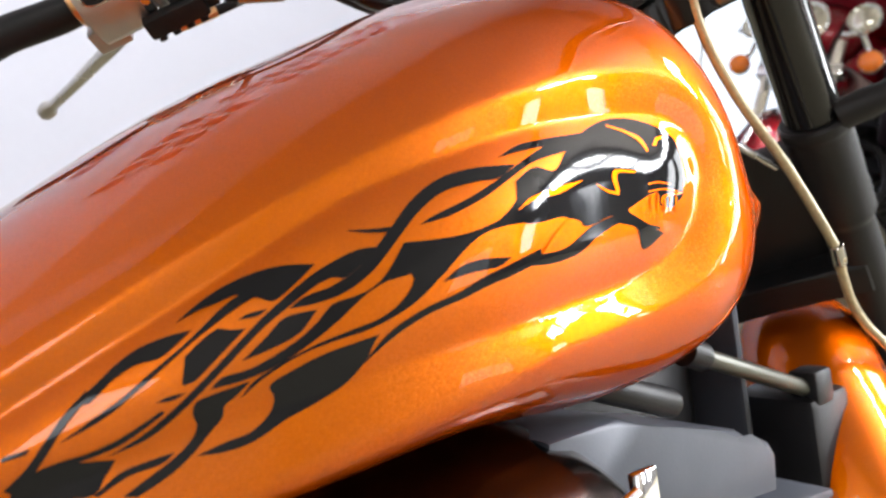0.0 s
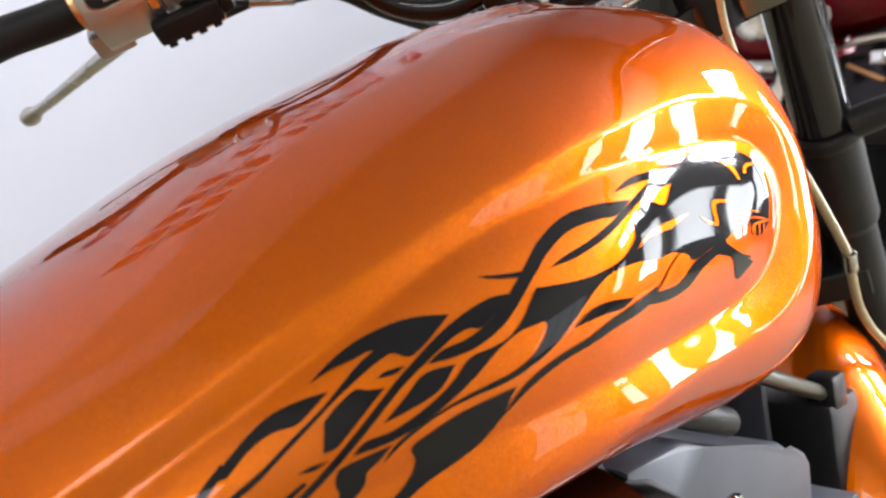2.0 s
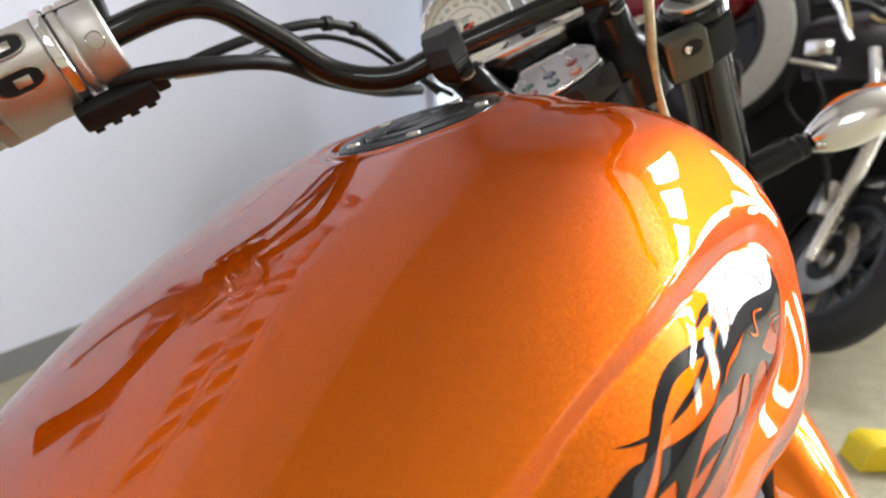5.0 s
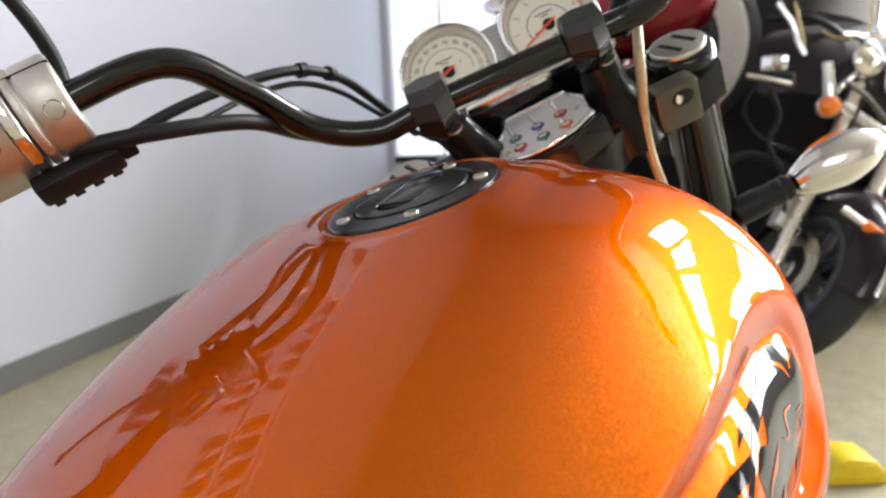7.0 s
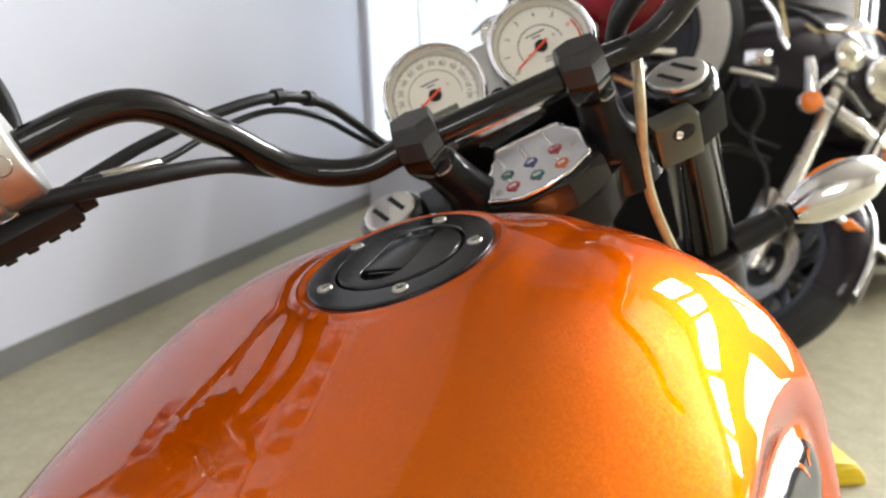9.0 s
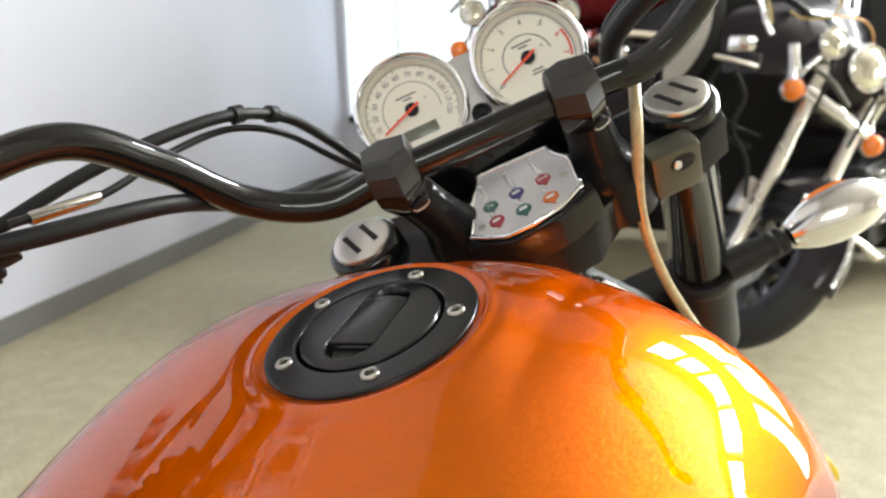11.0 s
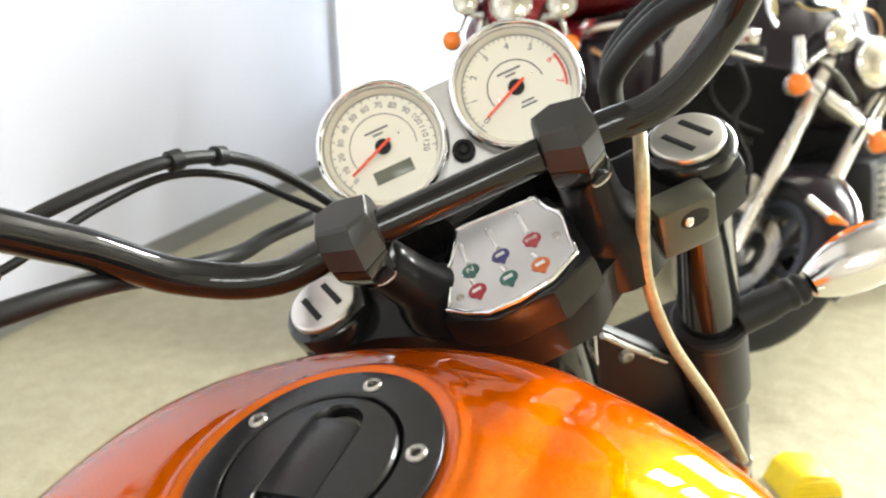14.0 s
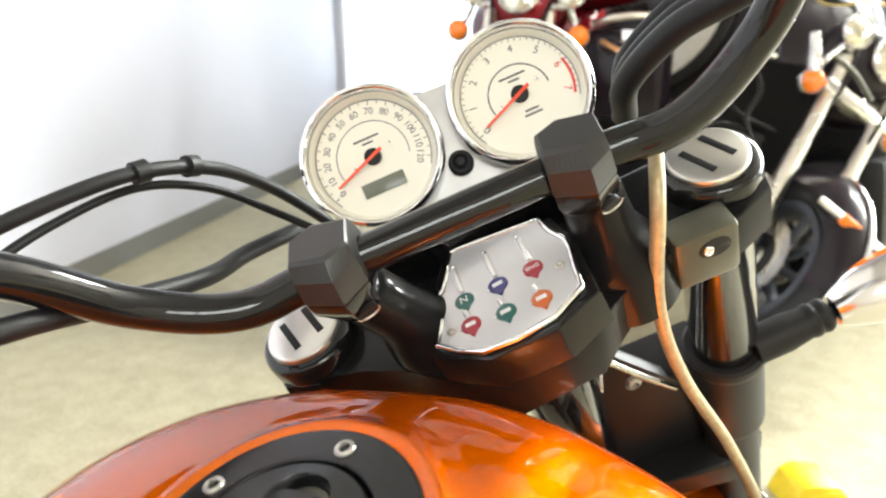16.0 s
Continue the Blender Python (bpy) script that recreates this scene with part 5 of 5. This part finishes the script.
for k in range(5):
    part("fin", box((0.0, -0.02, 0.418 - 0.022 * k), (0.15, 0.25 - 0.006 * k, 0.426 - 0.022 * k), 0.002, m=Matrix.Translation((0, 0, 0.0)) @ Matrix.Rotation(radians(-8), 4, "X")), GREYCAST, rocker, "cooling fin")
part("cylinder_block", box((-0.1, -0.2, 0.1), (0.1, 0.2, 0.42), 0.02), SATIN, bike, "black engine block")
part("frame_tube", rod((0.13, 0.02, 0.548), (0.14, 0.108, 0.512), 0.011), SATIN, bike, "black frame tube end")
part("stay_rod", rod((0.1, 0.19, 0.532), (0.1, 0.385, 0.454), 0.0085), BOSS, bike, "dark satin stay rod")
part("stay_collar", rod((0.1, 0.185, 0.534), (0.1, 0.21, 0.524), 0.013), SATIN, bike)
part("down_tube", sweep(curve_points([(-0.02, 0.28, 0.66), (-0.02, 0.34, 0.5), (-0.02, 0.37, 0.38), (-0.02, 0.34, 0.12)], 10), 0.019, 20), SATIN, bike, "black frame down tube")
bracket = part("oil_cooler", box((0.02, 0.36, 0.29), (0.115, 0.44, 0.45), 0.01), SATIN, bike, "black oil cooler bracket")
for k in range(6):
    part("cooler_fin", box((0.015, 0.442, 0.3 + 0.024 * k), (0.118, 0.452, 0.306 + 0.024 * k), 0.001), SATIN, bracket)
part("rod_clamp", box((0.086, 0.37, 0.44), (0.116, 0.405, 0.476), 0.005), SATIN, bracket)
part("front_gusset", box((-0.03, 0.328, 0.4), (0.062, 0.34, 0.6), 0.006), GREYCAST, bike, "grey frame gusset")
part("engine_dark_fill", box((-0.12, 0.06, 0.12), (0.02, 0.322, 0.54), 0.03), SATIN, bike, "plain black block added as dark fill beside the engine")
part("backbone", rod((0, 0.22, 0.7), (0, -0.44, 0.54), 0.035), SATIN, bike, "black frame backbone")
# seat and rear end behind the tank
seat_form = ball(0.2, Matrix.Translation((0, -0.68, 0.5)), sx=0.85, sy=1.35, sz=0.42)
part("seat", seat_form, RUBBER, bike, "black leather saddle")
rear_m = Matrix.Translation((0, -1.02, 0.235)) @ pose(0, 0, 0, 0, 90, 0)
rear = part("rear_wheel", lathe(turned([(0.19, -0.06), (0.215, -0.055), (0.2, -0.02), (0.2, 0.02), (0.215, 0.055), (0.19, 0.06), (0.18, 0.0), (0.19, -0.06)], 0.004), 64), SATIN, bike, "black rear wheel", m=rear_m)
part("tyre", lathe(turned([(0.21, -0.06), (0.25, -0.075), (0.29, -0.05), (0.305, 0.0), (0.29, 0.05), (0.25, 0.075), (0.21, 0.06), (0.2, 0.0), (0.21, -0.06)], 0.01), 72), TYRE, rear, "black rubber tyre")
part("hub", lathe(turned([(0.0, -0.08), (0.03, -0.08), (0.05, -0.03), (0.05, 0.03), (0.03, 0.08), (0, 0.08)], 0.004), 32), BRUSHED, rear)
for k in range(10):
    part("spoke", box((0.04, -0.012, -0.012), (0.185, 0.012, 0.012), 0.004, m=Matrix.Rotation(radians(36 * k), 4, "Z")), SATIN, rear)
tail = bmesh.new()
rings = [[tail.verts.new((0.1 * k, -1.02 + (0.355 - 0.05 * abs(k) ** 2.6) * math.cos(a), 0.235 + (0.355 - 0.05 * abs(k) ** 2.6) * math.sin(a))) for k in np.linspace(-1, 1, 21)] for a in np.linspace(radians(20), radians(190), 60)]
for p, q in zip(rings, rings[1:]):
    for i in range(20):
        tail.faces.new((p[i], p[i + 1], q[i + 1], q[i]))
fender2 = part("rear_fender", tail, ORANGE, bike, "candy orange rear fender")
sol2 = fender2.modifiers.new("thickness", "SOLIDIFY")
sol2.thickness = 0.003
for sx in (-0.13, 0.13):
    part("swingarm", rod((sx, -0.3, 0.28), (sx, -1.02, 0.235), 0.022), SATIN, bike, "black swingarm tube")
part("exhaust", sweep(curve_points([(0.12, 0.16, 0.36), (0.17, 0.2, 0.2), (0.18, -0.1, 0.12), (0.18, -1.1, 0.16)], 10), 0.04, 24), CHROME, bike, "chrome exhaust pipe")
part("side_stand", rod((-0.1, -0.2, 0.15), (-0.235, -0.22, -0.03), 0.012), SATIN, bike, "black side stand")


# ---------------------------------------------------------------- the motorcycles behind
def shell(rows, thick=0.006):
    """A closed skin through rows of points (a lofted panel with thickness)."""
    bm = bmesh.new()
    vs = [[bm.verts.new(p) for p in r] for r in rows]
    for a, c in zip(vs, vs[1:]):
        for i in range(len(a) - 1):
            bm.faces.new((a[i], a[i + 1], c[i + 1], c[i]))
    bmesh.ops.recalc_face_normals(bm, faces=bm.faces)
    bmesh.ops.solidify(bm, geom=list(bm.faces), thickness=thick)
    return bm


def lamp_unit(name, m, r, parent, lens=None):
    """A chrome lamp bowl with a rim and a glass; z of m looks ahead."""
    ob = part(name, lathe(turned([(0.0, -r * 1.1), (r * 0.5, -r * 0.95), (r * 0.9, -r * 0.4), (r, 0.0), (r * 1.04, 0.006), (r * 0.95, 0.016), (r * 0.9, 0.004), (0.0, -0.01)], 0.003), 40), CHROME, parent, "round chrome lamp", m=m)
    part("lens", lathe([(r * 0.9, 0.003), (r * 0.75, 0.012), (r * 0.4, 0.02), (0, 0.023)], 36), lens or LAMPGLASS, ob, "clear ribbed lens")
    return ob


LAMPGLASS = mat("lamp_reflector_glass", (0.62, 0.6, 0.5), 0.16, 0.85, coat=1.0, scale=60, var=0.45, scale2=25.0)


def spoked_wheel(parent, m, r, whitewall=False):
    w = part("wheel", lathe(turned([(r * 0.62, -0.05), (r * 0.7, -0.045), (r * 0.66, 0.0), (r * 0.7, 0.045), (r * 0.62, 0.05), (r * 0.58, 0.0), (r * 0.62, -0.05)], 0.004), 56), GREYCAST, parent, "cast alloy wheel", m=m)
    part("tyre", lathe(turned([(r * 0.69, -0.045), (r * 0.8, -0.062), (r * 0.93, -0.052), (r, -0.02), (r, 0.02), (r * 0.93, 0.052), (r * 0.8, 0.062), (r * 0.69, 0.045), (r * 0.66, 0.0), (r * 0.69, -0.045)], 0.012), 72), TYRE, w, "black rubber tyre")
    part("hub", lathe(turned([(0, -0.075), (0.03, -0.075), (0.045, -0.05), (0.045, 0.05), (0.03, 0.075), (0, 0.075)], 0.004), 32), BRUSHED, w)
    for k in range(9):
        part("spoke", box((0.035, -0.013, -0.014), (r * 0.64, 0.013, 0.014), 0.004, m=Matrix.Rotation(radians(40 * k), 4, "Z") @ Matrix.Rotation(radians(18), 4, "X")), GREYCAST, w)
    for z in (-0.068, 0.068):
        d = part("brake_disc", lathe(turned([(0.085, z - 0.003), (0.145, z - 0.003), (0.145, z + 0.003), (0.085, z + 0.003), (0.085, z - 0.003)], 0.0008), 56), STEEL, w, "drilled steel brake disc")
        part("disc_carrier", lathe(turned([(0.04, z - 0.004), (0.09, z - 0.004), (0.09, z + 0.004), (0.04, z + 0.004), (0.04, z - 0.004)], 0.001), 40), SATIN, w)
    return w


def touring_bike(label, paint, F, yaw, lean, pass_dx, blink, wheel_r=0.31, drop=-0.7, wide=1.0):
    """A tourer seen from ahead. F: pose of its turned front end at the headlamp (x right, y ahead, z up the fork)."""
    head = F @ Vector((0, -0.12, -0.06))
    body = Matrix.Translation((head.x, head.y, FZ)) @ Matrix.Rotation(yaw, 4, "Z") @ Matrix.Rotation(lean, 4, "Y")
    b = thing("motorcycle", body, label, "motorcycle", "showroom motorcycles")
    inv = body.inverted()
    G = inv @ F
    hz = (inv @ head).z
    bright = CHROME if wide < 1 else SATIN

    def front(name, bm, material, lab="", m=None):
        return part(name, bm, material, b, lab, m=G @ m if m is not None else G)

    axle = Vector((0.0, -0.06, drop))
    # front end
    w = spoked_wheel(b, G @ Matrix.Translation(axle) @ pose(0, 0, 0, 0, 90, 0), wheel_r)
    rows = []
    for a in np.linspace(radians(-12), radians(205), 44):
        rows.append([axle + Vector((0.085 * k, (wheel_r + 0.03 - 0.08 * abs(k) ** 2.5) * math.cos(a), (wheel_r + 0.03 - 0.08 * abs(k) ** 2.5) * math.sin(a))) for k in np.linspace(-1, 1, 17)])
    front("front_fender", shell(rows), paint, "deep valanced front fender")
    front("fender_trim", sweep([axle + Vector((0.0, (wheel_r + 0.036) * math.cos(a), (wheel_r + 0.036) * math.sin(a))) for a in np.linspace(radians(-8), radians(70), 24)], 0.008, 10), CHROME, "chrome fender strip")
    for s in (-1, 1):
        x = 0.115 * s
        leg = front("fork_leg", lathe(turned([(0, drop - 0.04), (0.023, drop - 0.04), (0.028, drop + 0.04), (0.028, -0.38), (0.025, -0.37), (0.025, -0.05), (0, -0.05)], 0.004), 32, m=Matrix.Translation((x, -0.06, 0))), POLISHED, "polished chrome fork leg")
        part("caliper", box((x * 1.0 - 0.03 + 0.018 * s, -0.15, -0.66), (x * 1.0 + 0.03 + 0.018 * s, -0.085, -0.52), 0.012), BRUSHED, leg, "alloy brake caliper")
        lamp_unit("passing_lamp", G @ Matrix.Translation((pass_dx * s, -0.02, 0.01)) @ pose(0, 0, 0, -90, 0, 0), 0.058, b)
        bx, bz = blink
        sig = front("turn_signal", ball(0.041, Matrix.Translation((bx * s, -0.05, bz)), sy=0.9), AMBER, "amber turn signal lens")
        part("signal_bowl", lathe(turned([(0, -0.05), (0.02, -0.048), (0.04, -0.02), (0.043, 0.002), (0.04, 0.006), (0, 0.0)], 0.002), 28, m=Matrix.Translation((bx * s, -0.058, bz)) @ pose(0, 0, 0, -90, 0, 0)), CHROME, sig, "chrome bowl")
        front("lamp_arm", sweep(curve_points([(pass_dx * s, -0.05, -0.04), (0.5 * (pass_dx + bx) * s, -0.08, (bz - 0.02) / 2), (bx * s * 0.98, -0.07, bz + 0.03)], 8), 0.011, 14), CHROME, "chrome lamp arm")
        front("handlebar", sweep(curve_points([(0.03 * s, -0.2, 0.05), (0.16 * s, -0.2, 0.16), (0.3 * s, -0.26, 0.2), (0.42 * s, -0.36, 0.16)], 8), 0.0135, 16), bright, "handlebar half")
        front("brake_hose", sweep(curve_points([(0.2 * s, -0.22, 0.17), (0.15 * s, -0.08, 0.1), (0.1 * s, -0.03, -0.15), (0.13 * s, -0.1, -0.5)], 8), 0.007, 10), RUBBER, "black brake hose")
        mir = front("mirror", ball(0.075, Matrix.Translation((0.36 * s, -0.2, 0.3)), sy=0.3, sz=0.6), bright, "oval mirror")
        part("mirror_stalk", sweep(curve_points([(0.36 * s, -0.25, 0.19), (0.37 * s, -0.23, 0.24), (0.36 * s, -0.205, 0.29)], 6), 0.006, 10), bright, mir)
        front("engine_guard", sweep(curve_points([(0.06 * s, -0.36, -0.32), (0.26 * s, -0.34, -0.38), (0.32 * s, -0.34, -0.52), (0.24 * s, -0.36, -0.66), (0.08 * s, -0.4, -0.7)], 8), 0.0155, 16), SATIN, "black engine guard")
    lamp_unit("headlamp", G @ pose(0, 0, 0, -90, 0, 0), 0.085, b)
    front("lamp_bar", rod((-pass_dx, -0.05, -0.03), (pass_dx, -0.05, -0.03), 0.012), CHROME, "chrome lamp bar")
    front("nacelle", ball(0.16, Matrix.Translation((0, -0.13, 0.0)), sx=1.15, sy=0.75, sz=0.85), paint, "painted headlamp nacelle")
    front("lower_triple", box((-0.16, -0.1, -0.2), (0.16, -0.03, -0.15), 0.012), CHROME, "chrome fork clamp")
    # batwing fairing and screen
    rows = []
    for v in np.linspace(0, 1, 12):
        z = -0.1 + 0.42 * v
        half = wide * (0.33 + 0.1 * math.sin(math.pi * v) - 0.1 * v * v)
        rows.append([Vector((half * k, -0.1 - 0.22 * abs(k) ** 2.2 - 0.14 * v * v, z - 0.05 * abs(k) ** 3)) for k in np.linspace(-1, 1, 31)])
    front("fairing", shell(rows, 0.008), paint, "painted batwing fairing")
    rows = []
    for v in np.linspace(0, 1, 8):
        rows.append([Vector((0.3 * k * (1 - 0.15 * v), -0.24 - 0.15 * abs(k) ** 2 - 0.1 * v, 0.31 + 0.24 * v - 0.02 * k * k)) for k in np.linspace(-1, 1, 21)])
    front("windscreen", shell(rows, 0.004), SMOKE, "dark smoked windscreen")
    front("fairing_stripe", sweep([Vector((half * 0.9 * k, -0.1 - 0.225 * abs(k * 0.92) ** 2.2 - 0.06, 0.2 + 0.03 * math.cos(3 * k))) + Vector((0, 0.03, 0)) for k in np.linspace(-0.95, 0.95, 30)], 0.004, 8), BRASS, "gold pinstripe")
    # frame, engine, tank and tail, on the leaning body
    part("fuel_tank", ball(0.2, Matrix.Translation((0, -0.55, hz - 0.1)), sx=0.8, sy=1.5, sz=0.65), paint, b, "painted teardrop tank")
    part("engine", box((-0.17, -0.95, 0.17), (0.17, -0.35, 0.56), 0.05), SATIN, b, "black v-twin engine block")
    for k in range(7):
        part("cooling_fin", box((-0.2, -0.9, 0.3 + 0.035 * k), (0.2, -0.4, 0.312 + 0.035 * k), 0.004), BRUSHED, b, "alloy cooling fin")
    part("seat", ball(0.22, Matrix.Translation((0, -1.15, 0.72)), sx=0.85, sy=1.7, sz=0.42), RUBBER, b, "black leather saddle")
    rw = spoked_wheel(b, Matrix.Translation((0, -1.6, 0.32)) @ pose(0, 0, 0, 0, 90, 0), 0.32)
    rows = []
    for a in np.linspace(radians(-10), radians(170), 30):
        rows.append([Vector((0.1 * k, -1.6 + (0.36 - 0.05 * abs(k) ** 2.5) * math.cos(a), 0.32 + (0.36 - 0.05 * abs(k) ** 2.5) * math.sin(a))) for k in np.linspace(-1, 1, 13)])
    part("rear_fender", shell(rows), paint, b, "painted rear fender")
    for s in (-1, 1):
        part("saddlebag", box((0.16 * s - 0.1, -1.95, 0.33), (0.16 * s + 0.1 + 0.12 * s, -1.3, 0.68), 0.05), paint, b, "hard painted saddlebag")
        part("exhaust", sweep(curve_points([(0.18 * s, -0.5, 0.4), (0.24 * s, -0.7, 0.22), (0.27 * s, -1.2, 0.2), (0.27 * s, -2.0, 0.22)], 8), 0.042, 18), CHROME, b, "chrome exhaust pipe")
    return b


SMOKE = mat("smoked_screen", (0.012, 0.012, 0.014), 0.08, coat=0.4)
BLACK_FRONT = Matrix(((-0.7052, 0.6463, 0.2915, 0.2163), (-0.473, -0.7351, 0.4857, 2.6303), (0.5282, 0.2046, 0.8241, 0.89), (0, 0, 0, 1)))
MAROON_FRONT = Matrix(((-0.9899, 0.1415, -0.0032, -1.052), (-0.1331, -0.923, 0.361, 2.45), (0.0481, 0.3578, 0.9326, 1.114), (0, 0, 0, 1)))
black_bike = touring_bike("black touring motorcycle with chrome forks and gold pinstripe", DARKPAINT, BLACK_FRONT, radians(165), radians(8), 0.16, (0.198, -0.194), 0.33, -0.79)
maroon_bike = touring_bike("maroon touring motorcycle with chrome lamps", MAROON, MAROON_FRONT, radians(188), radians(8), 0.195, (0.24, -0.14), wide=0.7)

back = maroon_bike.matrix_world.inverted()
part("cowl", ball(0.22, Matrix.Translation((-0.88, 2.74, 1.265)), sx=1.95, sy=0.9, sz=1.0), MAROON, maroon_bike, "maroon painted cowl", m=back)
part("lower_fairing", box((-0.86, 2.66, 0.62), (-0.52, 2.84, 0.99), 0.05), DARKPAINT, maroon_bike, "dark painted lower fairing", m=back)
part("vent_trim", box((-0.68, 2.56, 0.93), (-0.62, 2.6, 0.982), 0.01), CHROME, maroon_bike, "chrome vent trim", m=back)
part("gold_trim", rod((-0.765, 2.6, 0.935), (-0.625, 2.58, 0.872), 0.011), BRASS, maroon_bike, "gold trim bar", m=back)
part("cowl_rail", sweep(curve_points([(-0.8, 2.6, 1.0), (-0.72, 2.57, 1.02), (-0.62, 2.58, 1.03), (-0.52, 2.62, 1.02)], 8), 0.014, 14), POLISHED, maroon_bike, "polished rail under the cowl", m=back)
back = black_bike.matrix_world.inverted()
rail = part("fender_rail", rod((0.06, 2.165, 0.5), (0.29, 2.12, 0.33), 0.013), POLISHED, black_bike, "chrome fender rail", m=back)
part("side_reflector", box((-0.03, -0.012, -0.017), (0.03, 0.004, 0.017), 0.004, m=Matrix.Translation((0.147, 2.128, 0.442)) @ pose(0, 0, 0, 0, 38, 0)), AMBER, rail, "amber reflector")


GOLD = mat("gold_pinstripe", (0.45, 0.33, 0.12), 0.35, 0.3)
for name, pts, r, material, label in (
        ("screen_trim", [(-0.2, 2.5, 1.2), (-0.146, 2.5, 1.115), (-0.127, 2.5, 1.057), (-0.104, 2.5, 1.01)], 0.011, CHROME, "chrome windscreen trim"),
        ("gold_line", [(-0.146, 2.51, 1.2), (-0.122, 2.51, 1.113), (-0.106, 2.51, 1.05)], 0.005, GOLD, "gold pinstripe"),
        ("gold_arc", [(0.088, 2.5, 1.2), (0.1, 2.49, 1.105), (0.07, 2.48, 1.066), (-0.008, 2.48, 1.063), (-0.05, 2.49, 1.088)], 0.004, GOLD, "gold pinstripe curve"),
        ("brake_lever", [(-0.268, 2.3, 0.944), (-0.191, 2.3, 0.926), (-0.125, 2.31, 0.906)], 0.0075, POLISHED, "polished brake lever"),
        ("lamp_stay", [(0.035, 2.46, 0.906), (0.105, 2.47, 0.85), (0.165, 2.48, 0.765)], 0.009, BOSS, "dark satin lamp stay"),
        ("front_hose", [(-0.2, 2.36, 0.9), (-0.16, 2.37, 0.8), (-0.19, 2.36, 0.7), (-0.13, 2.34, 0.58), (-0.12, 2.3, 0.46)], 0.008, RUBBER, "black brake hose"),
        ("clutch_wire", [(-0.24, 2.34, 0.93), (-0.28, 2.36, 0.82), (-0.22, 2.38, 0.72), (-0.1, 2.42, 0.66)], 0.006, SATIN, "black control cable")):
    part(name, sweep(curve_points(pts, 8), r, 12), material, black_bike, label, m=back)
part("master_cylinder", box((-0.23, 2.33, 0.955), (-0.14, 2.375, 1.008), 0.01), CHROME, black_bike, "chrome brake master cylinder", m=back)
part("switch_box", box((-0.185, 2.335, 0.9), (-0.12, 2.38, 0.948), 0.008), SATIN, black_bike, "black switch housing", m=back)
part("fork_shroud", rod((-0.012, 2.48, 0.86), (-0.03, 2.48, 0.98), 0.026, 28, 0.016), SATINCHROME, black_bike, "satin chrome fork shroud", m=back)

# black board added to darken the background, with a whitewall tyre hung on it
board = thing("dark_backing_board", Matrix.Translation((-0.35, 3.62, FZ)) @ Matrix.Rotation(radians(4), 4, "Z"), "tall matt black board added as a dark background behind the motorcycles", "display board")
part("panel", box((-1.15, 0, 0.06), (1.35, 0.04, 1.55), 0.006), RUBBER, board)
for x in (-1.1, 0.1, 1.3):
    part("post", box((x - 0.03, 0.042, 0.0), (x + 0.03, 0.1, 1.55), 0.004), SATIN, board)
    part("foot", box((x - 0.035, -0.2, 0.0), (x + 0.035, 0.34, 0.04), 0.004), SATIN, board)
for x, z in ((0.62, 1.42), (0.9, 1.2), (0.35, 1.05), (0.75, 0.8)):
    part("knob", lathe(turned([(0, 0), (0.03, 0), (0.034, 0.02), (0.02, 0.03), (0, 0.032)], 0.003), 24, m=Matrix.Translation((x, -0.001, z)) @ pose(0, 0, 0, 90, 0, 0)), BRUSHED, board, "round metal knob")
hung = thing("whitewall_tyre", Matrix.Translation((-0.85, 3.42, 1.14)) @ pose(0, 0, 0, 90, 0, 4), "large black tyre with a broad white sidewall hung on the board", "tyre")
part("rubber", lathe(turned([(0.27, -0.05), (0.34, -0.08), (0.44, -0.076), (0.49, -0.03), (0.49, 0.03), (0.44, 0.076), (0.34, 0.08), (0.27, 0.05), (0.27, -0.05)], 0.012), 80), TYRE, hung)
part("sidewall", lathe([(0.3, 0.07), (0.306, 0.079), (0.345, 0.086), (0.385, 0.088), (0.43, 0.083), (0.437, 0.076), (0.37, 0.07), (0.3, 0.07)], 80), WHITEWALL, hung, "broad white sidewall band")
part("rim", lathe(turned([(0.0, -0.03), (0.262, -0.03), (0.29, -0.05), (0.294, 0.052), (0.28, 0.06), (0.262, 0.05), (0.25, 0.012), (0.06, 0.0), (0.055, 0.03), (0.0, 0.032)], 0.004), 72), GREYCAST, hung, "dull grey wheel rim")
for k in range(5):
    part("rim_spoke", box((0.05, -0.03, 0.0), (0.256, 0.03, 0.026), 0.008, m=Matrix.Rotation(radians(72 * k + 20), 4, "Z")), SATIN, hung)
part("hook", rod((0, 0.28, -0.2), (0, 0.28, 0.06), 0.012), STEEL, hung)

# yellow wheel chock on the floor
chock = thing("wheel_chock", Matrix.Translation((0.125, 1.475, FZ)) @ Matrix.Rotation(radians(32), 4, "Z"), "bright yellow plastic wheel chock on the floor", "wheel chock")
part("wedge", slab([(-0.075, 0), (0.075, 0), (0.068, 0.03), (0.04, 0.062), (-0.03, 0.07), (-0.055, 0.055)], -0.05, 0.05, 0.006, m=pose(0, 0, 0, 90, 0, 0)), YELLOW, chock)
for k in range(3):
    part("rib", box((-0.06 + 0.006 * k, -0.054, 0.01 + 0.018 * k), (0.055 - 0.006 * k, -0.0502, 0.018 + 0.018 * k), 0.0012), YELLOW, chock)
